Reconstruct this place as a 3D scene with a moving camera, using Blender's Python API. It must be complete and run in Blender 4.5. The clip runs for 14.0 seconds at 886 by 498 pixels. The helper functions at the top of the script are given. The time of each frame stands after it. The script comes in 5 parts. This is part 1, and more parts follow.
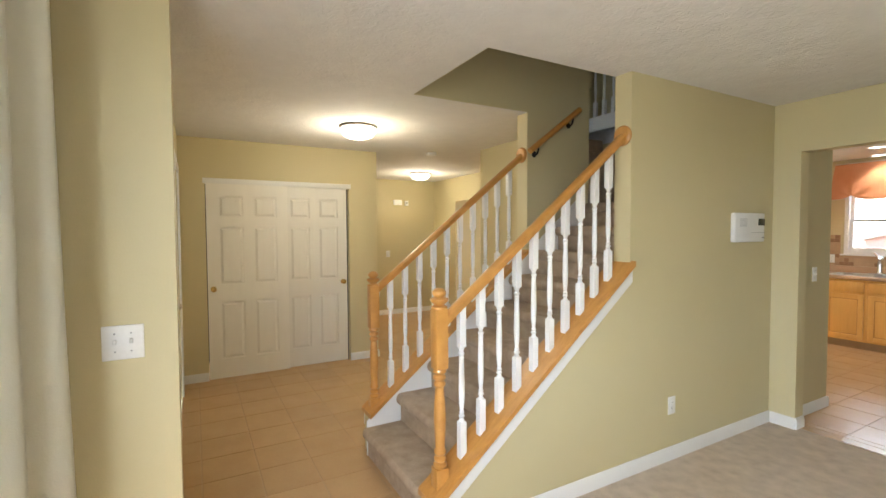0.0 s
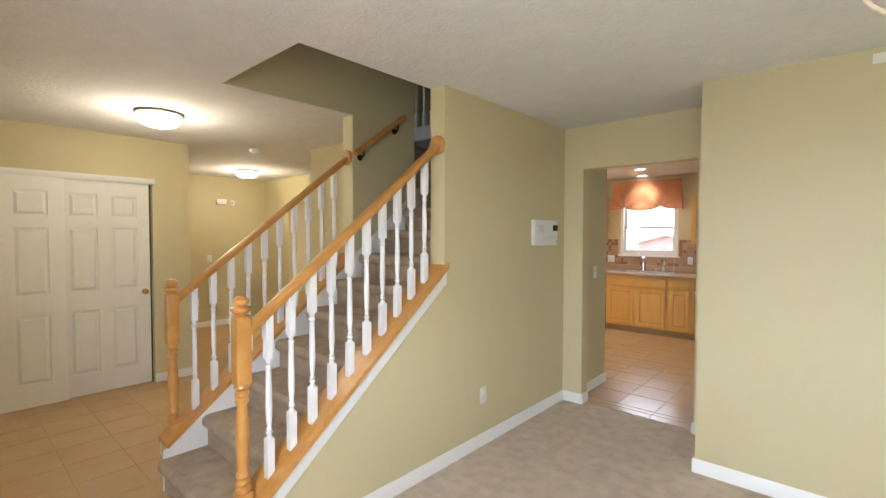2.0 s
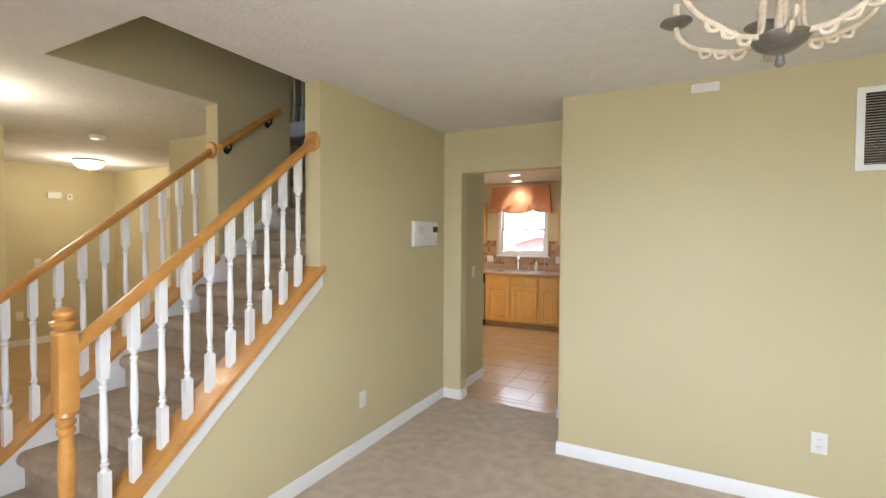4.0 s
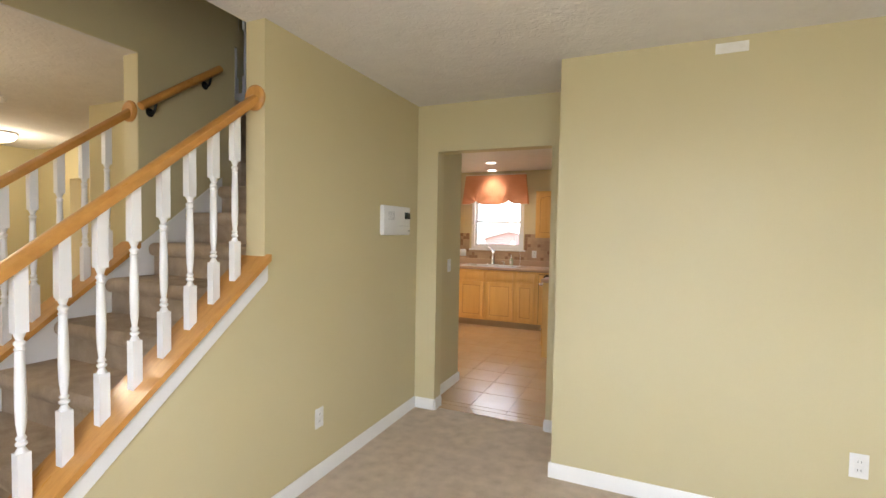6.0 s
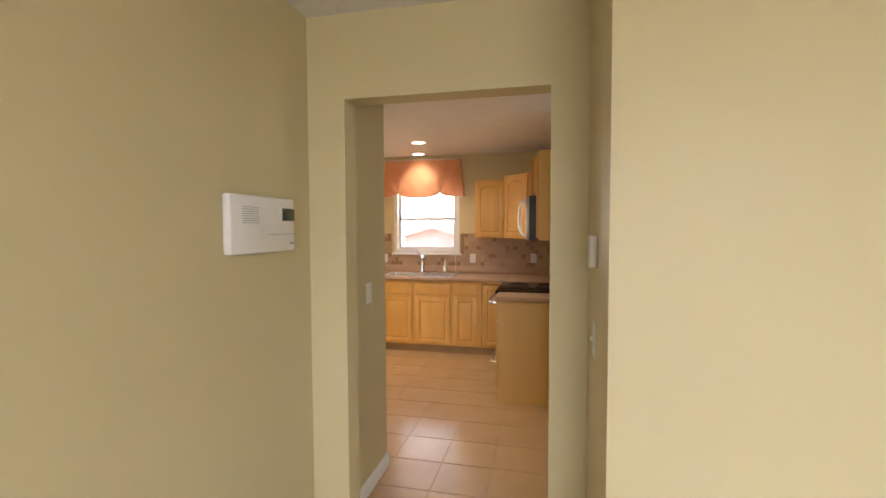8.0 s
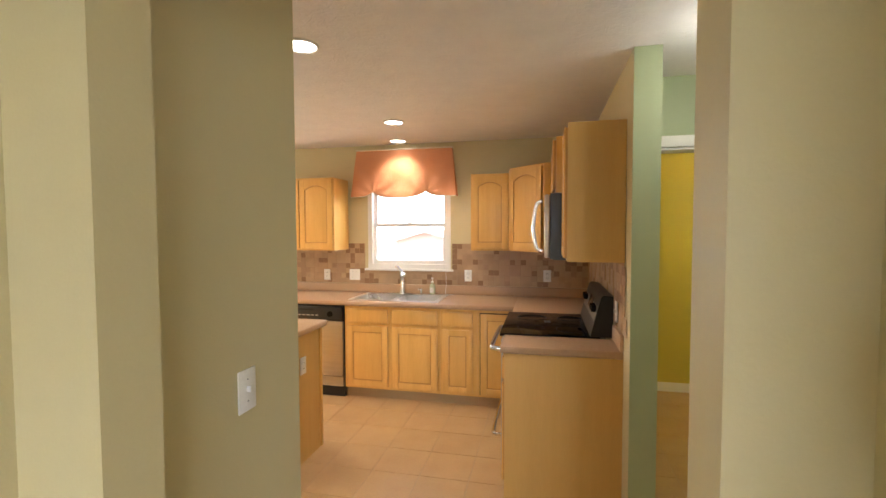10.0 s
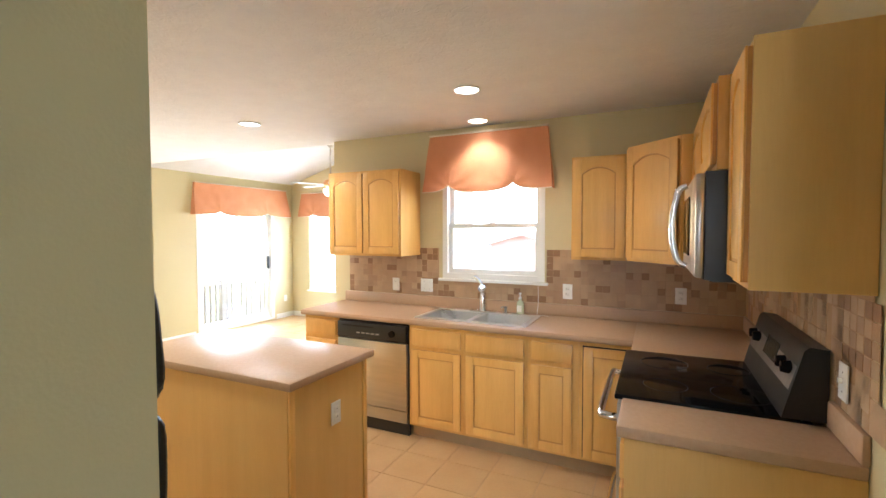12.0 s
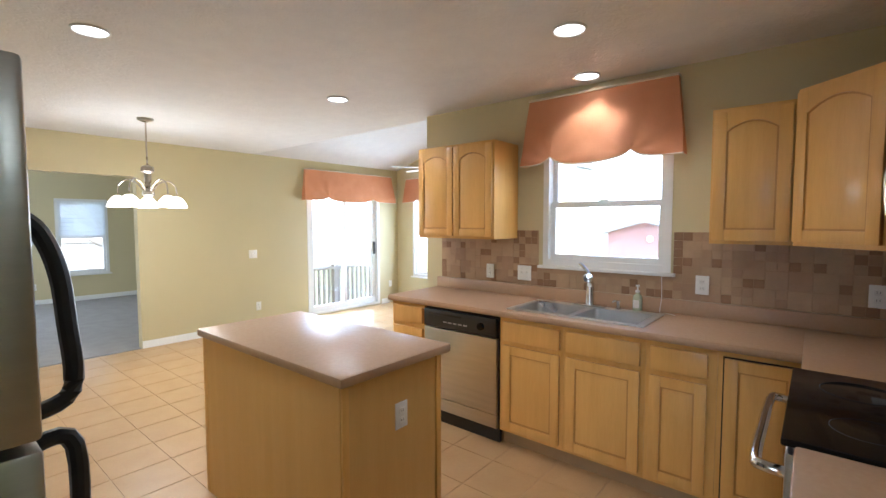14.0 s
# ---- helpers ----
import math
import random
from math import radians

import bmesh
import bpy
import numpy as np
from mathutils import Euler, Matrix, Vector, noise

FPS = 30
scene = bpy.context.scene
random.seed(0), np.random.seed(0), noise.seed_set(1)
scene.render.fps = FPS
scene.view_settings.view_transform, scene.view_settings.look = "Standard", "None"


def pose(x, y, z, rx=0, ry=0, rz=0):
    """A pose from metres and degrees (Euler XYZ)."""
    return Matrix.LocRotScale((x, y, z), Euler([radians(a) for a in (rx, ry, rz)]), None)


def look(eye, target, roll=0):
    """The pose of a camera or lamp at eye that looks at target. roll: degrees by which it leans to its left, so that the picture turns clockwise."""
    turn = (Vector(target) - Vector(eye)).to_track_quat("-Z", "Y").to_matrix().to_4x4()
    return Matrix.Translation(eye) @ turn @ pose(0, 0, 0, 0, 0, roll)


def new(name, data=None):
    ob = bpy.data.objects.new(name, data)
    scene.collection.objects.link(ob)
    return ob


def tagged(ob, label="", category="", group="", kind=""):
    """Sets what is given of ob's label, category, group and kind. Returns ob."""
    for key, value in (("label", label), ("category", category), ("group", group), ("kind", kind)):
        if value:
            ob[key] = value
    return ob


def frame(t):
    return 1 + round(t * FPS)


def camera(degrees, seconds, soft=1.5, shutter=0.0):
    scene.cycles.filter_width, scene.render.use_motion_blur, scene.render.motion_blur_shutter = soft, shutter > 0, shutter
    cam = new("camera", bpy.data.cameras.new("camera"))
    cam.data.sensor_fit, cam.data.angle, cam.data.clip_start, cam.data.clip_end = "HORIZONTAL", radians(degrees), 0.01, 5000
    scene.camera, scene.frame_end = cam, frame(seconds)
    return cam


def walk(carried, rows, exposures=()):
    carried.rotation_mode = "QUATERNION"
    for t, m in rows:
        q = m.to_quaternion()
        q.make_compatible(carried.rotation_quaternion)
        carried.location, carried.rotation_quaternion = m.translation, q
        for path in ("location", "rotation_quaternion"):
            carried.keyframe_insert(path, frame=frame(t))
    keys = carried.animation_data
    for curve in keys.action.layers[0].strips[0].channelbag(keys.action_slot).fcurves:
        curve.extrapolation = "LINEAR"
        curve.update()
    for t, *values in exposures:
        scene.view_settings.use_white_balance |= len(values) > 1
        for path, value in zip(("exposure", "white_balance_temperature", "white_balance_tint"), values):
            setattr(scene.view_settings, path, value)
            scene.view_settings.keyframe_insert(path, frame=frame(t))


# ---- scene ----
cam = camera(88.9, 14.0)

PATH = [
    (0, (1.83, 0.088, 1.497), (0.079, 1.052, 1.42), -0.3),
    (0.5, (1.841, 0.125, 1.498), (0.155, 1.197, 1.425), -0.5),
    (1, (1.853, 0.166, 1.498), (0.267, 1.382, 1.428), -0.6),
    (1.5, (1.885, 0.198, 1.5), (0.418, 1.556, 1.428), -0.4),
    (2, (1.912, 0.232, 1.498), (0.577, 1.72, 1.434), 0.1),
    (2.5, (1.938, 0.254, 1.497), (0.742, 1.856, 1.443), 0.5),
    (3, (1.955, 0.269, 1.501), (0.885, 1.957, 1.451), 0.5),
    (5.5, (1.812, 0.484, 1.465), (0.964, 2.294, 1.394), 0.8),
    (6, (1.666, 0.721, 1.441), (0.866, 2.553, 1.364), 1.0),
    (6.5, (1.520, 1.03, 1.446), (0.783, 2.888, 1.36), 0.6),
    (7, (1.343, 1.37, 1.462), (0.704, 3.262, 1.364), 0.4),
    (7.5, (1.195, 1.735, 1.470), (0.66, 3.66, 1.368), -0.1),
    (8, (1.058, 2.122, 1.502), (0.609, 4.069, 1.407), -0.2),
    (10.5, (0.845, 3.69, 1.57), (0.406, 5.64, 1.485), -0.2),
    (11, (0.803, 3.932, 1.569), (0.253, 5.853, 1.487), -0.2),
    (11.5, (0.758, 4.163, 1.573), (0.078, 6.042, 1.495), -0.2),
    (12, (0.742, 4.348, 1.565), (-0.115, 6.153, 1.489), -0.1),
    (12.5, (0.713, 4.505, 1.545), (-0.286, 6.235, 1.459), -0.1),
    (13, (0.676, 4.64, 1.531), (-0.437, 6.298, 1.426), 0.0),
    (13.5, (0.658, 4.724, 1.508), (-0.548, 6.315, 1.396), -0.1),
    (14, (0.651, 4.786, 1.489), (-0.623, 6.322, 1.37), -0.1),
]
walk(cam, [(t, look(eye, target, roll)) for t, eye, target, roll in PATH], [(0, 2.47, 6080, 12), (3, 2.43, 5880, 15), (5.5, 2.43, 6030, 15), (6.5, 2.43, 6430, 17), (8, 2.47, 6620, 19), (11, 2.95, 5950, 10), (12.5, 2.6, 5380, 9), (14, 2.07, 5130, 9)])

# ---- world, sun, large lights ----
world = bpy.data.worlds.new("world")
scene.world = world
world.use_nodes = True
wn, wl = world.node_tree.nodes, world.node_tree.links
sky = wn.new("ShaderNodeTexSky")
sky.sky_type = "NISHITA"
sky.sun_disc = False
sky.sun_elevation, sky.sun_rotation = radians(49), radians(112)
sky.air_density, sky.dust_density = 1.0, 3.0
wn["Background"].inputs["Strength"].default_value = 0.15
wl.new(sky.outputs[0], wn["Background"].inputs["Color"])
sun = new("sun", bpy.data.lights.new("sun", "SUN"))
sun.data.energy, sun.data.angle, sun.data.color = 3.0, radians(12), (1, 0.96, 0.9)
sun.matrix_world = look((20, -8, 25), (0, 0, 0))


def area(name, eye, target, w, h, watts, color):
    ob = new(name, bpy.data.lights.new(name, "AREA"))
    ob.data.shape, ob.data.size, ob.data.size_y = "RECTANGLE", w, h
    ob.data.energy, ob.data.color = watts, color
    ob.matrix_world = look(eye, target)
    return ob


def bulb(name, x, y, z, watts, color, radius=0.05):
    ob = new(name, bpy.data.lights.new(name, "POINT"))
    ob.data.energy, ob.data.color, ob.data.shadow_soft_size = watts, color, radius
    ob.location = (x, y, z)
    return ob


def spot(name, x, y, z, watts, color, angle=110):
    ob = new(name, bpy.data.lights.new(name, "SPOT"))
    ob.data.energy, ob.data.color, ob.data.shadow_soft_size = watts, color, 0.05
    ob.data.spot_size, ob.data.spot_blend = radians(angle), 0.6
    ob.location = (x, y, z)
    return ob


WARM = (1.0, 0.89, 0.72)
area("dining_window_light", (2.1, -0.40, 1.45), (2.1, 3, 1.2), 2.3, 1.6, 8, (0.93, 0.97, 1))
area("morning_window_light", (-4.4, 10.9, 1.27), (-4.4, 5, 1.0), 1.2, 1.45, 13, (0.90, 0.96, 1))
area("patio_door_light", (-5.585, 9.21, 1.05), (0, 9.0, 1.0), 0.62, 1.75, 13, (0.92, 0.97, 1))
# added fill for the family room, out of view; no window in that wall
area("family_fill_light", (-8.0, 3.08, 1.5), (-8.0, 6, 1.2), 1.6, 1.5, 26, (0.95, 0.98, 1))
bulb("foyer_bulb", -2.10, 1.395, 2.13, 3.9, (1, 0.87, 0.60))
bulb("hall_bulb", -4.75, 3.3, 2.13, 3.9, (1, 0.87, 0.60))
bulb("powder_bulb", 3.0, 7.5, 1.95, 2.5, (1, 0.86, 0.52))
bulb("passage_bulb", 1.72, 5.48, 2.2, 0.8, (0.95, 1.0, 0.9))
for dx, dy in ((-0.33, 6.95), (-0.545, 7.70), (-2.24, 7.0), (-2.154, 5.44), (-0.26, 5.40)):
    spot("downlight_bulb", dx, dy, 2.425, 4.8 if dy > 7.5 else (3.6 if dy < 6 else 6.2) if dx > -1 else 12.0, WARM, 110 if dy > 7.5 else 150)
bulb("nook_bulb", -4.13, 6.28, 1.50, 11, WARM, 0.2)

# ---- materials ----


def material(name, c1, c2=None, rough=0.6, metal=0.0, scale=6.0, fine=80.0, bump=0.0, fine_bump=0.0, stretch=None, spread=0.06, emit=0.0, world_space=True, clear=0.0, bump_detail=4.0, swirl=0.0):
    """A principled surface with mottling at two scales and relief."""
    m = bpy.data.materials.new(name)
    m.use_nodes = True
    n, l = m.node_tree.nodes, m.node_tree.links
    p = n["Principled BSDF"]
    c2 = c2 or tuple(v * 0.88 for v in c1)
    if world_space:
        src = n.new("ShaderNodeNewGeometry").outputs["Position"]
    else:
        src = n.new("ShaderNodeTexCoord").outputs["Object"]
    info = n.new("ShaderNodeObjectInfo")
    mp = n.new("ShaderNodeMapping")
    if stretch:
        mp.inputs["Scale"].default_value = stretch
    l.new(src, mp.inputs["Vector"])
    if not world_space:
        comb = n.new("ShaderNodeVectorMath")
        comb.operation = "SCALE"
        comb.inputs[0].default_value = (7, 13, 5)
        l.new(info.outputs["Random"], comb.inputs["Scale"])
        l.new(comb.outputs[0], mp.inputs["Location"])
    a = n.new("ShaderNodeTexNoise")
    a.inputs["Scale"].default_value, a.inputs["Detail"].default_value = scale, 5
    b = n.new("ShaderNodeTexNoise")
    b.inputs["Scale"].default_value, b.inputs["Detail"].default_value = fine, bump_detail
    b.inputs["Distortion"].default_value = swirl
    l.new(mp.outputs[0], a.inputs["Vector"])
    l.new(mp.outputs[0], b.inputs["Vector"])
    mix = n.new("ShaderNodeMix")
    mix.data_type = "RGBA"
    mix.inputs["A"].default_value, mix.inputs["B"].default_value = (*c1, 1), (*c2, 1)
    add = n.new("ShaderNodeMath")
    add.operation = "MULTIPLY_ADD"
    add.inputs[1].default_value = 0.65
    mul = n.new("ShaderNodeMath")
    mul.operation = "MULTIPLY"
    mul.inputs[1].default_value = 0.35
    l.new(b.outputs["Fac"], mul.inputs[0])
    l.new(a.outputs["Fac"], add.inputs[0])
    l.new(mul.outputs[0], add.inputs[2])
    ramp = n.new("ShaderNodeMapRange")
    ramp.inputs["From Min"].default_value, ramp.inputs["From Max"].default_value = 0.32, 0.68
    l.new(add.outputs[0], ramp.inputs["Value"])
    l.new(ramp.outputs[0], mix.inputs["Factor"])
    hsv = n.new("ShaderNodeHueSaturation")
    mr = n.new("ShaderNodeMapRange")
    mr.inputs["To Min"].default_value, mr.inputs["To Max"].default_value = 1 - spread, 1 + spread
    l.new(info.outputs["Random"], mr.inputs["Value"])
    l.new(mr.outputs[0], hsv.inputs["Value"])
    l.new(mix.outputs["Result"], hsv.inputs["Color"])
    l.new(hsv.outputs[0], p.inputs["Base Color"])
    rr = n.new("ShaderNodeMapRange")
    rr.inputs["To Min"].default_value, rr.inputs["To Max"].default_value = max(0.02, rough - 0.06), min(1, rough + 0.06)
    l.new(a.outputs["Fac"], rr.inputs["Value"])
    l.new(rr.outputs[0], p.inputs["Roughness"])
    p.inputs["Metallic"].default_value = metal
    p.inputs["Coat Weight"].default_value = clear
    p.inputs["Coat Roughness"].default_value = 0.15
    last = None
    for tex, strength, dist in ((a, bump, 0.01), (b, fine_bump, 0.004)):
        if strength:
            bp = n.new("ShaderNodeBump")
            bp.inputs["Strength"].default_value, bp.inputs["Distance"].default_value = strength, dist
            l.new(tex.outputs["Fac"], bp.inputs["Height"])
            if last:
                l.new(last.outputs[0], bp.inputs["Normal"])
            last = bp
    if last:
        l.new(last.outputs[0], p.inputs["Normal"])
    if emit:
        p.inputs["Emission Color"].default_value = (*c1, 1)
        p.inputs["Emission Strength"].default_value = emit
    return m


WALL = material("khaki_wall_paint", (0.60, 0.522, 0.307), (0.575, 0.498, 0.288), 0.55, scale=1.3, fine=160, fine_bump=0.12)
GREEN = material("green_wall_paint", (0.44, 0.50, 0.30), (0.42, 0.48, 0.29), 0.55, scale=1.3, fine=160, fine_bump=0.12)
YELLOW = material("yellow_wall_paint", (0.64, 0.55, 0.10), (0.61, 0.52, 0.09), 0.55, scale=1.3, fine=160, fine_bump=0.12)
CEIL = material("stomped_ceiling", (0.74, 0.72, 0.70), (0.69, 0.67, 0.655), 0.85, scale=7, fine=24, bump=0.6, fine_bump=1.0, bump_detail=2.0, swirl=1.6)
WHITE = material("white_trim_paint", (0.80, 0.79, 0.76), (0.77, 0.76, 0.73), 0.35, scale=4, fine=120, fine_bump=0.04)
DOORW = material("white_door_paint", (0.84, 0.81, 0.74), (0.81, 0.78, 0.71), 0.4, scale=3, fine=60, fine_bump=0.12, stretch=(6, 6, 0.6))
PLASTIC = material("white_plastic", (0.82, 0.81, 0.78), rough=0.35)
CARPET = material("greige_carpet", (0.70, 0.58, 0.45), (0.50, 0.405, 0.305), 0.95, scale=11, fine=190, bump=0.6, fine_bump=1.0)
STAIRC = material("stair_carpet", (0.53, 0.42, 0.30), (0.36, 0.275, 0.19), 0.95, scale=14, fine=200, bump=0.8, fine_bump=1.0)
GREYC = material("grey_carpet", (0.40, 0.385, 0.37), (0.33, 0.315, 0.30), 0.95, scale=6, fine=180, bump=0.4, fine_bump=1.0)
TILE = material("tan_floor_tile", (0.55, 0.355, 0.165), (0.49, 0.305, 0.135), 0.42, scale=5, fine=60, bump=0.04, fine_bump=0.04, spread=0.035, clear=0.25)
GROUT = material("floor_grout", (0.56, 0.39, 0.225), rough=0.9, fine_bump=0.4)
OAK = material("honey_oak", (0.62, 0.31, 0.075), (0.48, 0.215, 0.045), 0.3, scale=9, fine=40, stretch=(5, 1, 1.2), fine_bump=0.08, clear=0.4, spread=0.04)
MAPLE = material("maple_cabinet", (0.77, 0.45, 0.12), (0.68, 0.375, 0.09), 0.36, scale=5, fine=38, stretch=(4, 4, 0.35), fine_bump=0.05, clear=0.2, spread=0.04)
MAPLEP = material("maple_end_panel", (0.69, 0.43, 0.135), (0.64, 0.38, 0.11), 0.4, scale=4, fine=38, stretch=(4, 4, 0.3), fine_bump=0.04)
# darker maple tone for the sunken field of the cabinet doors
MAPLED = material("maple_darker", (0.56, 0.285, 0.07), (0.48, 0.235, 0.055), 0.45, scale=5, fine=38, stretch=(4, 4, 0.35))
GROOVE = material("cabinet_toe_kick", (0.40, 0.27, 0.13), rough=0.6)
COUNTER = material("mauve_laminate", (0.46, 0.298, 0.178), (0.42, 0.267, 0.155), 0.40, scale=60, fine=320, fine_bump=0.02)
STEEL = material("brushed_steel", (0.56, 0.54, 0.51), (0.48, 0.465, 0.44), 0.3, metal=1.0, scale=3, fine=120, stretch=(1, 1, 14), fine_bump=0.02)
DARKSTEEL = material("dark_brushed_steel", (0.32, 0.295, 0.27), (0.25, 0.23, 0.21), 0.35, metal=0.8, scale=3, fine=120, stretch=(1, 14, 1))
SINKM = material("satin_sink_steel", (0.86, 0.85, 0.83), rough=0.3, metal=1.0, fine_bump=0.02)
CHROME = material("chrome", (0.78, 0.78, 0.78), rough=0.12, metal=1.0)
NICKEL = material("brushed_nickel", (0.52, 0.47, 0.40), rough=0.28, metal=1.0)
BRASS = material("brass", (0.72, 0.50, 0.18), rough=0.22, metal=1.0)
BLACKG = material("black_glass", (0.008, 0.008, 0.009), rough=0.07)
BLACKP = material("black_plastic", (0.015, 0.015, 0.016), rough=0.35, fine_bump=0.03)
IRON = material("black_iron", (0.02, 0.02, 0.02), rough=0.4, metal=0.6)
PEACH = material("peach_fabric", (0.66, 0.30, 0.15), (0.58, 0.24, 0.11), 0.85, scale=5, fine=260, bump=0.2, fine_bump=0.5)
TRIMF = material("pale_fringe", (0.75, 0.66, 0.52), rough=0.9, fine_bump=0.5)
CURTAIN = material("cream_satin_curtain", (0.86, 0.83, 0.70), (0.82, 0.79, 0.65), 0.45, scale=6, fine=250, fine_bump=0.15)
PATCHM = material("white_wall_patch", (0.78, 0.77, 0.74), (0.70, 0.67, 0.60), 0.8, scale=30, fine=150, bump=0.3, fine_bump=0.4)
DARK = material("dark_gap", (0.015, 0.013, 0.011), rough=0.8)
CREAM = material("antique_cream_metal", (0.62, 0.53, 0.40), (0.40, 0.30, 0.20), 0.45, scale=30, fine=120, bump=0.2)
PEWTER = material("antique_pewter", (0.34, 0.33, 0.31), (0.20, 0.185, 0.17), 0.32, metal=0.9, scale=25, fine=90, bump=0.2)
LCD = material("dark_display", (0.02, 0.025, 0.02), rough=0.15)
INK = material("grey_print", (0.35, 0.35, 0.34), rough=0.6)
GLOW = material("lit_frosted_glass", (1.0, 0.90, 0.72), (1.0, 0.88, 0.70), 0.4, emit=0.9)
GLOWD = material("lit_downlight_lens", (1.0, 0.93, 0.82), (1.0, 0.92, 0.8), 0.4, emit=1.5)
HAZE = material("hazy_sky", (0.86, 0.93, 1.0), (0.84, 0.91, 1.0), 0.9, scale=0.02, fine=0.2, emit=1.35)
GRASS = material("lawn", (0.24, 0.23, 0.13), (0.17, 0.17, 0.08), 0.9, scale=0.8, fine=12, bump=0.5)
DECK = material("weathered_deck", (0.40, 0.36, 0.31), (0.32, 0.28, 0.24), 0.8, scale=4, fine=50, fine_bump=0.3)
SHEDR = material("faded_red_siding", (0.50, 0.29, 0.27), (0.45, 0.25, 0.23), 0.7, scale=3, fine=40, fine_bump=0.2)
SHINGLE = material("grey_shingles", (0.36, 0.34, 0.33), (0.28, 0.265, 0.25), 0.9, scale=6, fine=40, fine_bump=0.5)
SIDING = material("pale_siding", (0.72, 0.71, 0.68), (0.66, 0.65, 0.62), 0.6, scale=2, fine=40, fine_bump=0.1)
WINDARK = material("far_window_glass", (0.10, 0.12, 0.14), rough=0.1)
BARK = material("bark", (0.30, 0.26, 0.22), (0.22, 0.19, 0.16), 0.9, scale=12, fine=60, bump=0.8)
TILES = [material("mosaic_" + nm, c, tuple(v * 0.84 for v in c), 0.42, scale=14, fine=120, bump=0.12, fine_bump=0.15, spread=0.06)
         for nm, c in (("sand", (0.47, 0.315, 0.18)), ("tan", (0.44, 0.285, 0.16)), ("brown", (0.285, 0.155, 0.075)), ("rose", (0.40, 0.25, 0.145)))]
SANDGROUT = material("sand_grout", (0.43, 0.285, 0.165), rough=0.9, fine_bump=0.3)
BLACKG.node_tree.nodes["Principled BSDF"].inputs["Specular IOR Level"].default_value = 0.1
SOAP = material("clear_soap", (0.55, 0.60, 0.42), rough=0.1)

BLIND = material("translucent_blind", (0.85, 0.86, 0.86), rough=0.6)
bn, bl = BLIND.node_tree.nodes, BLIND.node_tree.links
btr, bmx = bn.new("ShaderNodeBsdfTranslucent"), bn.new("ShaderNodeMixShader")
btr.inputs["Color"].default_value = (0.85, 0.88, 0.9, 1)
bl.new(bn["Principled BSDF"].outputs[0], bmx.inputs[1])
bl.new(btr.outputs[0], bmx.inputs[2])
bl.new(bmx.outputs[0], bn["Material Output"].inputs["Surface"])

GLASS = bpy.data.materials.new("window_glass")
GLASS.use_nodes = True
gn, gl = GLASS.node_tree.nodes, GLASS.node_tree.links
gt, gg, gm = gn.new("ShaderNodeBsdfTransparent"), gn.new("ShaderNodeBsdfGlossy"), gn.new("ShaderNodeMixShader")
gg.inputs["Roughness"].default_value = 0.02
gm.inputs[0].default_value = 0.06
gl.new(gt.outputs[0], gm.inputs[1])
gl.new(gg.outputs[0], gm.inputs[2])
gl.new(gm.outputs[0], gn["Material Output"].inputs["Surface"])

# ---- mesh helpers ----


def box(bm, x0, y0, z0, x1, y1, z1, bevel=0.0):
    r = bmesh.ops.create_cube(bm, size=1, matrix=Matrix.Translation(((x0 + x1) / 2, (y0 + y1) / 2, (z0 + z1) / 2)) @ Matrix.Diagonal((abs(x1 - x0), abs(y1 - y0), abs(z1 - z0), 1)))
    if bevel:
        es = list({e for v in r["verts"] for e in v.link_edges})
        bmesh.ops.bevel(bm, geom=es, offset=bevel, segments=2, affect="EDGES", profile=0.5)
    return bm


def B(*a, **k):
    return box(bmesh.new(), *a, **k)


def lathe(bm, profile, x=0, y=0, z=0, seg=20, axis="z"):
    """profile: (radius, height) pairs turned about an upright axis, or one along x or y."""
    rings = []
    for r, h in profile:
        ring = []
        for i in range(seg):
            a = 2 * math.pi * i / seg
            c, s = r * math.cos(a), r * math.sin(a)
            co = {"z": (x + c, y + s, z + h), "y": (x + c, y + h, z + s), "x": (x + h, y + c, z + s)}[axis]
            ring.append(bm.verts.new(co))
        rings.append(ring)
    for a, b in zip(rings, rings[1:]):
        for i in range(seg):
            bm.faces.new((a[i], a[(i + 1) % seg], b[(i + 1) % seg], b[i]))
    for ring in (rings[0], rings[-1]):
        bm.faces.new(ring)
    bmesh.ops.recalc_face_normals(bm, faces=bm.faces)
    return bm


def L(*a, **k):
    return lathe(bmesh.new(), *a, **k)


def prism(bm, pts, d0, d1, inset=0.0, plane="xz"):
    """An outline in the xz, yz or xy plane, drawn out from d0 to d1; inset narrows the far end."""
    cx = (min(p[0] for p in pts) + max(p[0] for p in pts)) / 2
    cy = (min(p[1] for p in pts) + max(p[1] for p in pts)) / 2
    wx = max(p[0] for p in pts) - min(p[0] for p in pts)
    wy = max(p[1] for p in pts) - min(p[1] for p in pts)
    kx, ky = (1 - 2 * inset / wx, 1 - 2 * inset / wy) if inset else (1, 1)

    def at(a, b, d):
        return {"xz": (a, d, b), "yz": (d, a, b), "xy": (a, b, d)}[plane]
    lo = [bm.verts.new(at(a, b, d0)) for a, b in pts]
    hi = [bm.verts.new(at(cx + (a - cx) * kx, cy + (b - cy) * ky, d1)) for a, b in pts]
    n = len(pts)
    fs = [bm.faces.new(lo), bm.faces.new(hi)]
    for i in range(n):
        fs.append(bm.faces.new((lo[i], lo[(i + 1) % n], hi[(i + 1) % n], hi[i])))
    bmesh.ops.recalc_face_normals(bm, faces=fs)
    return bm


def PR(*a, **k):
    return prism(bmesh.new(), *a, **k)


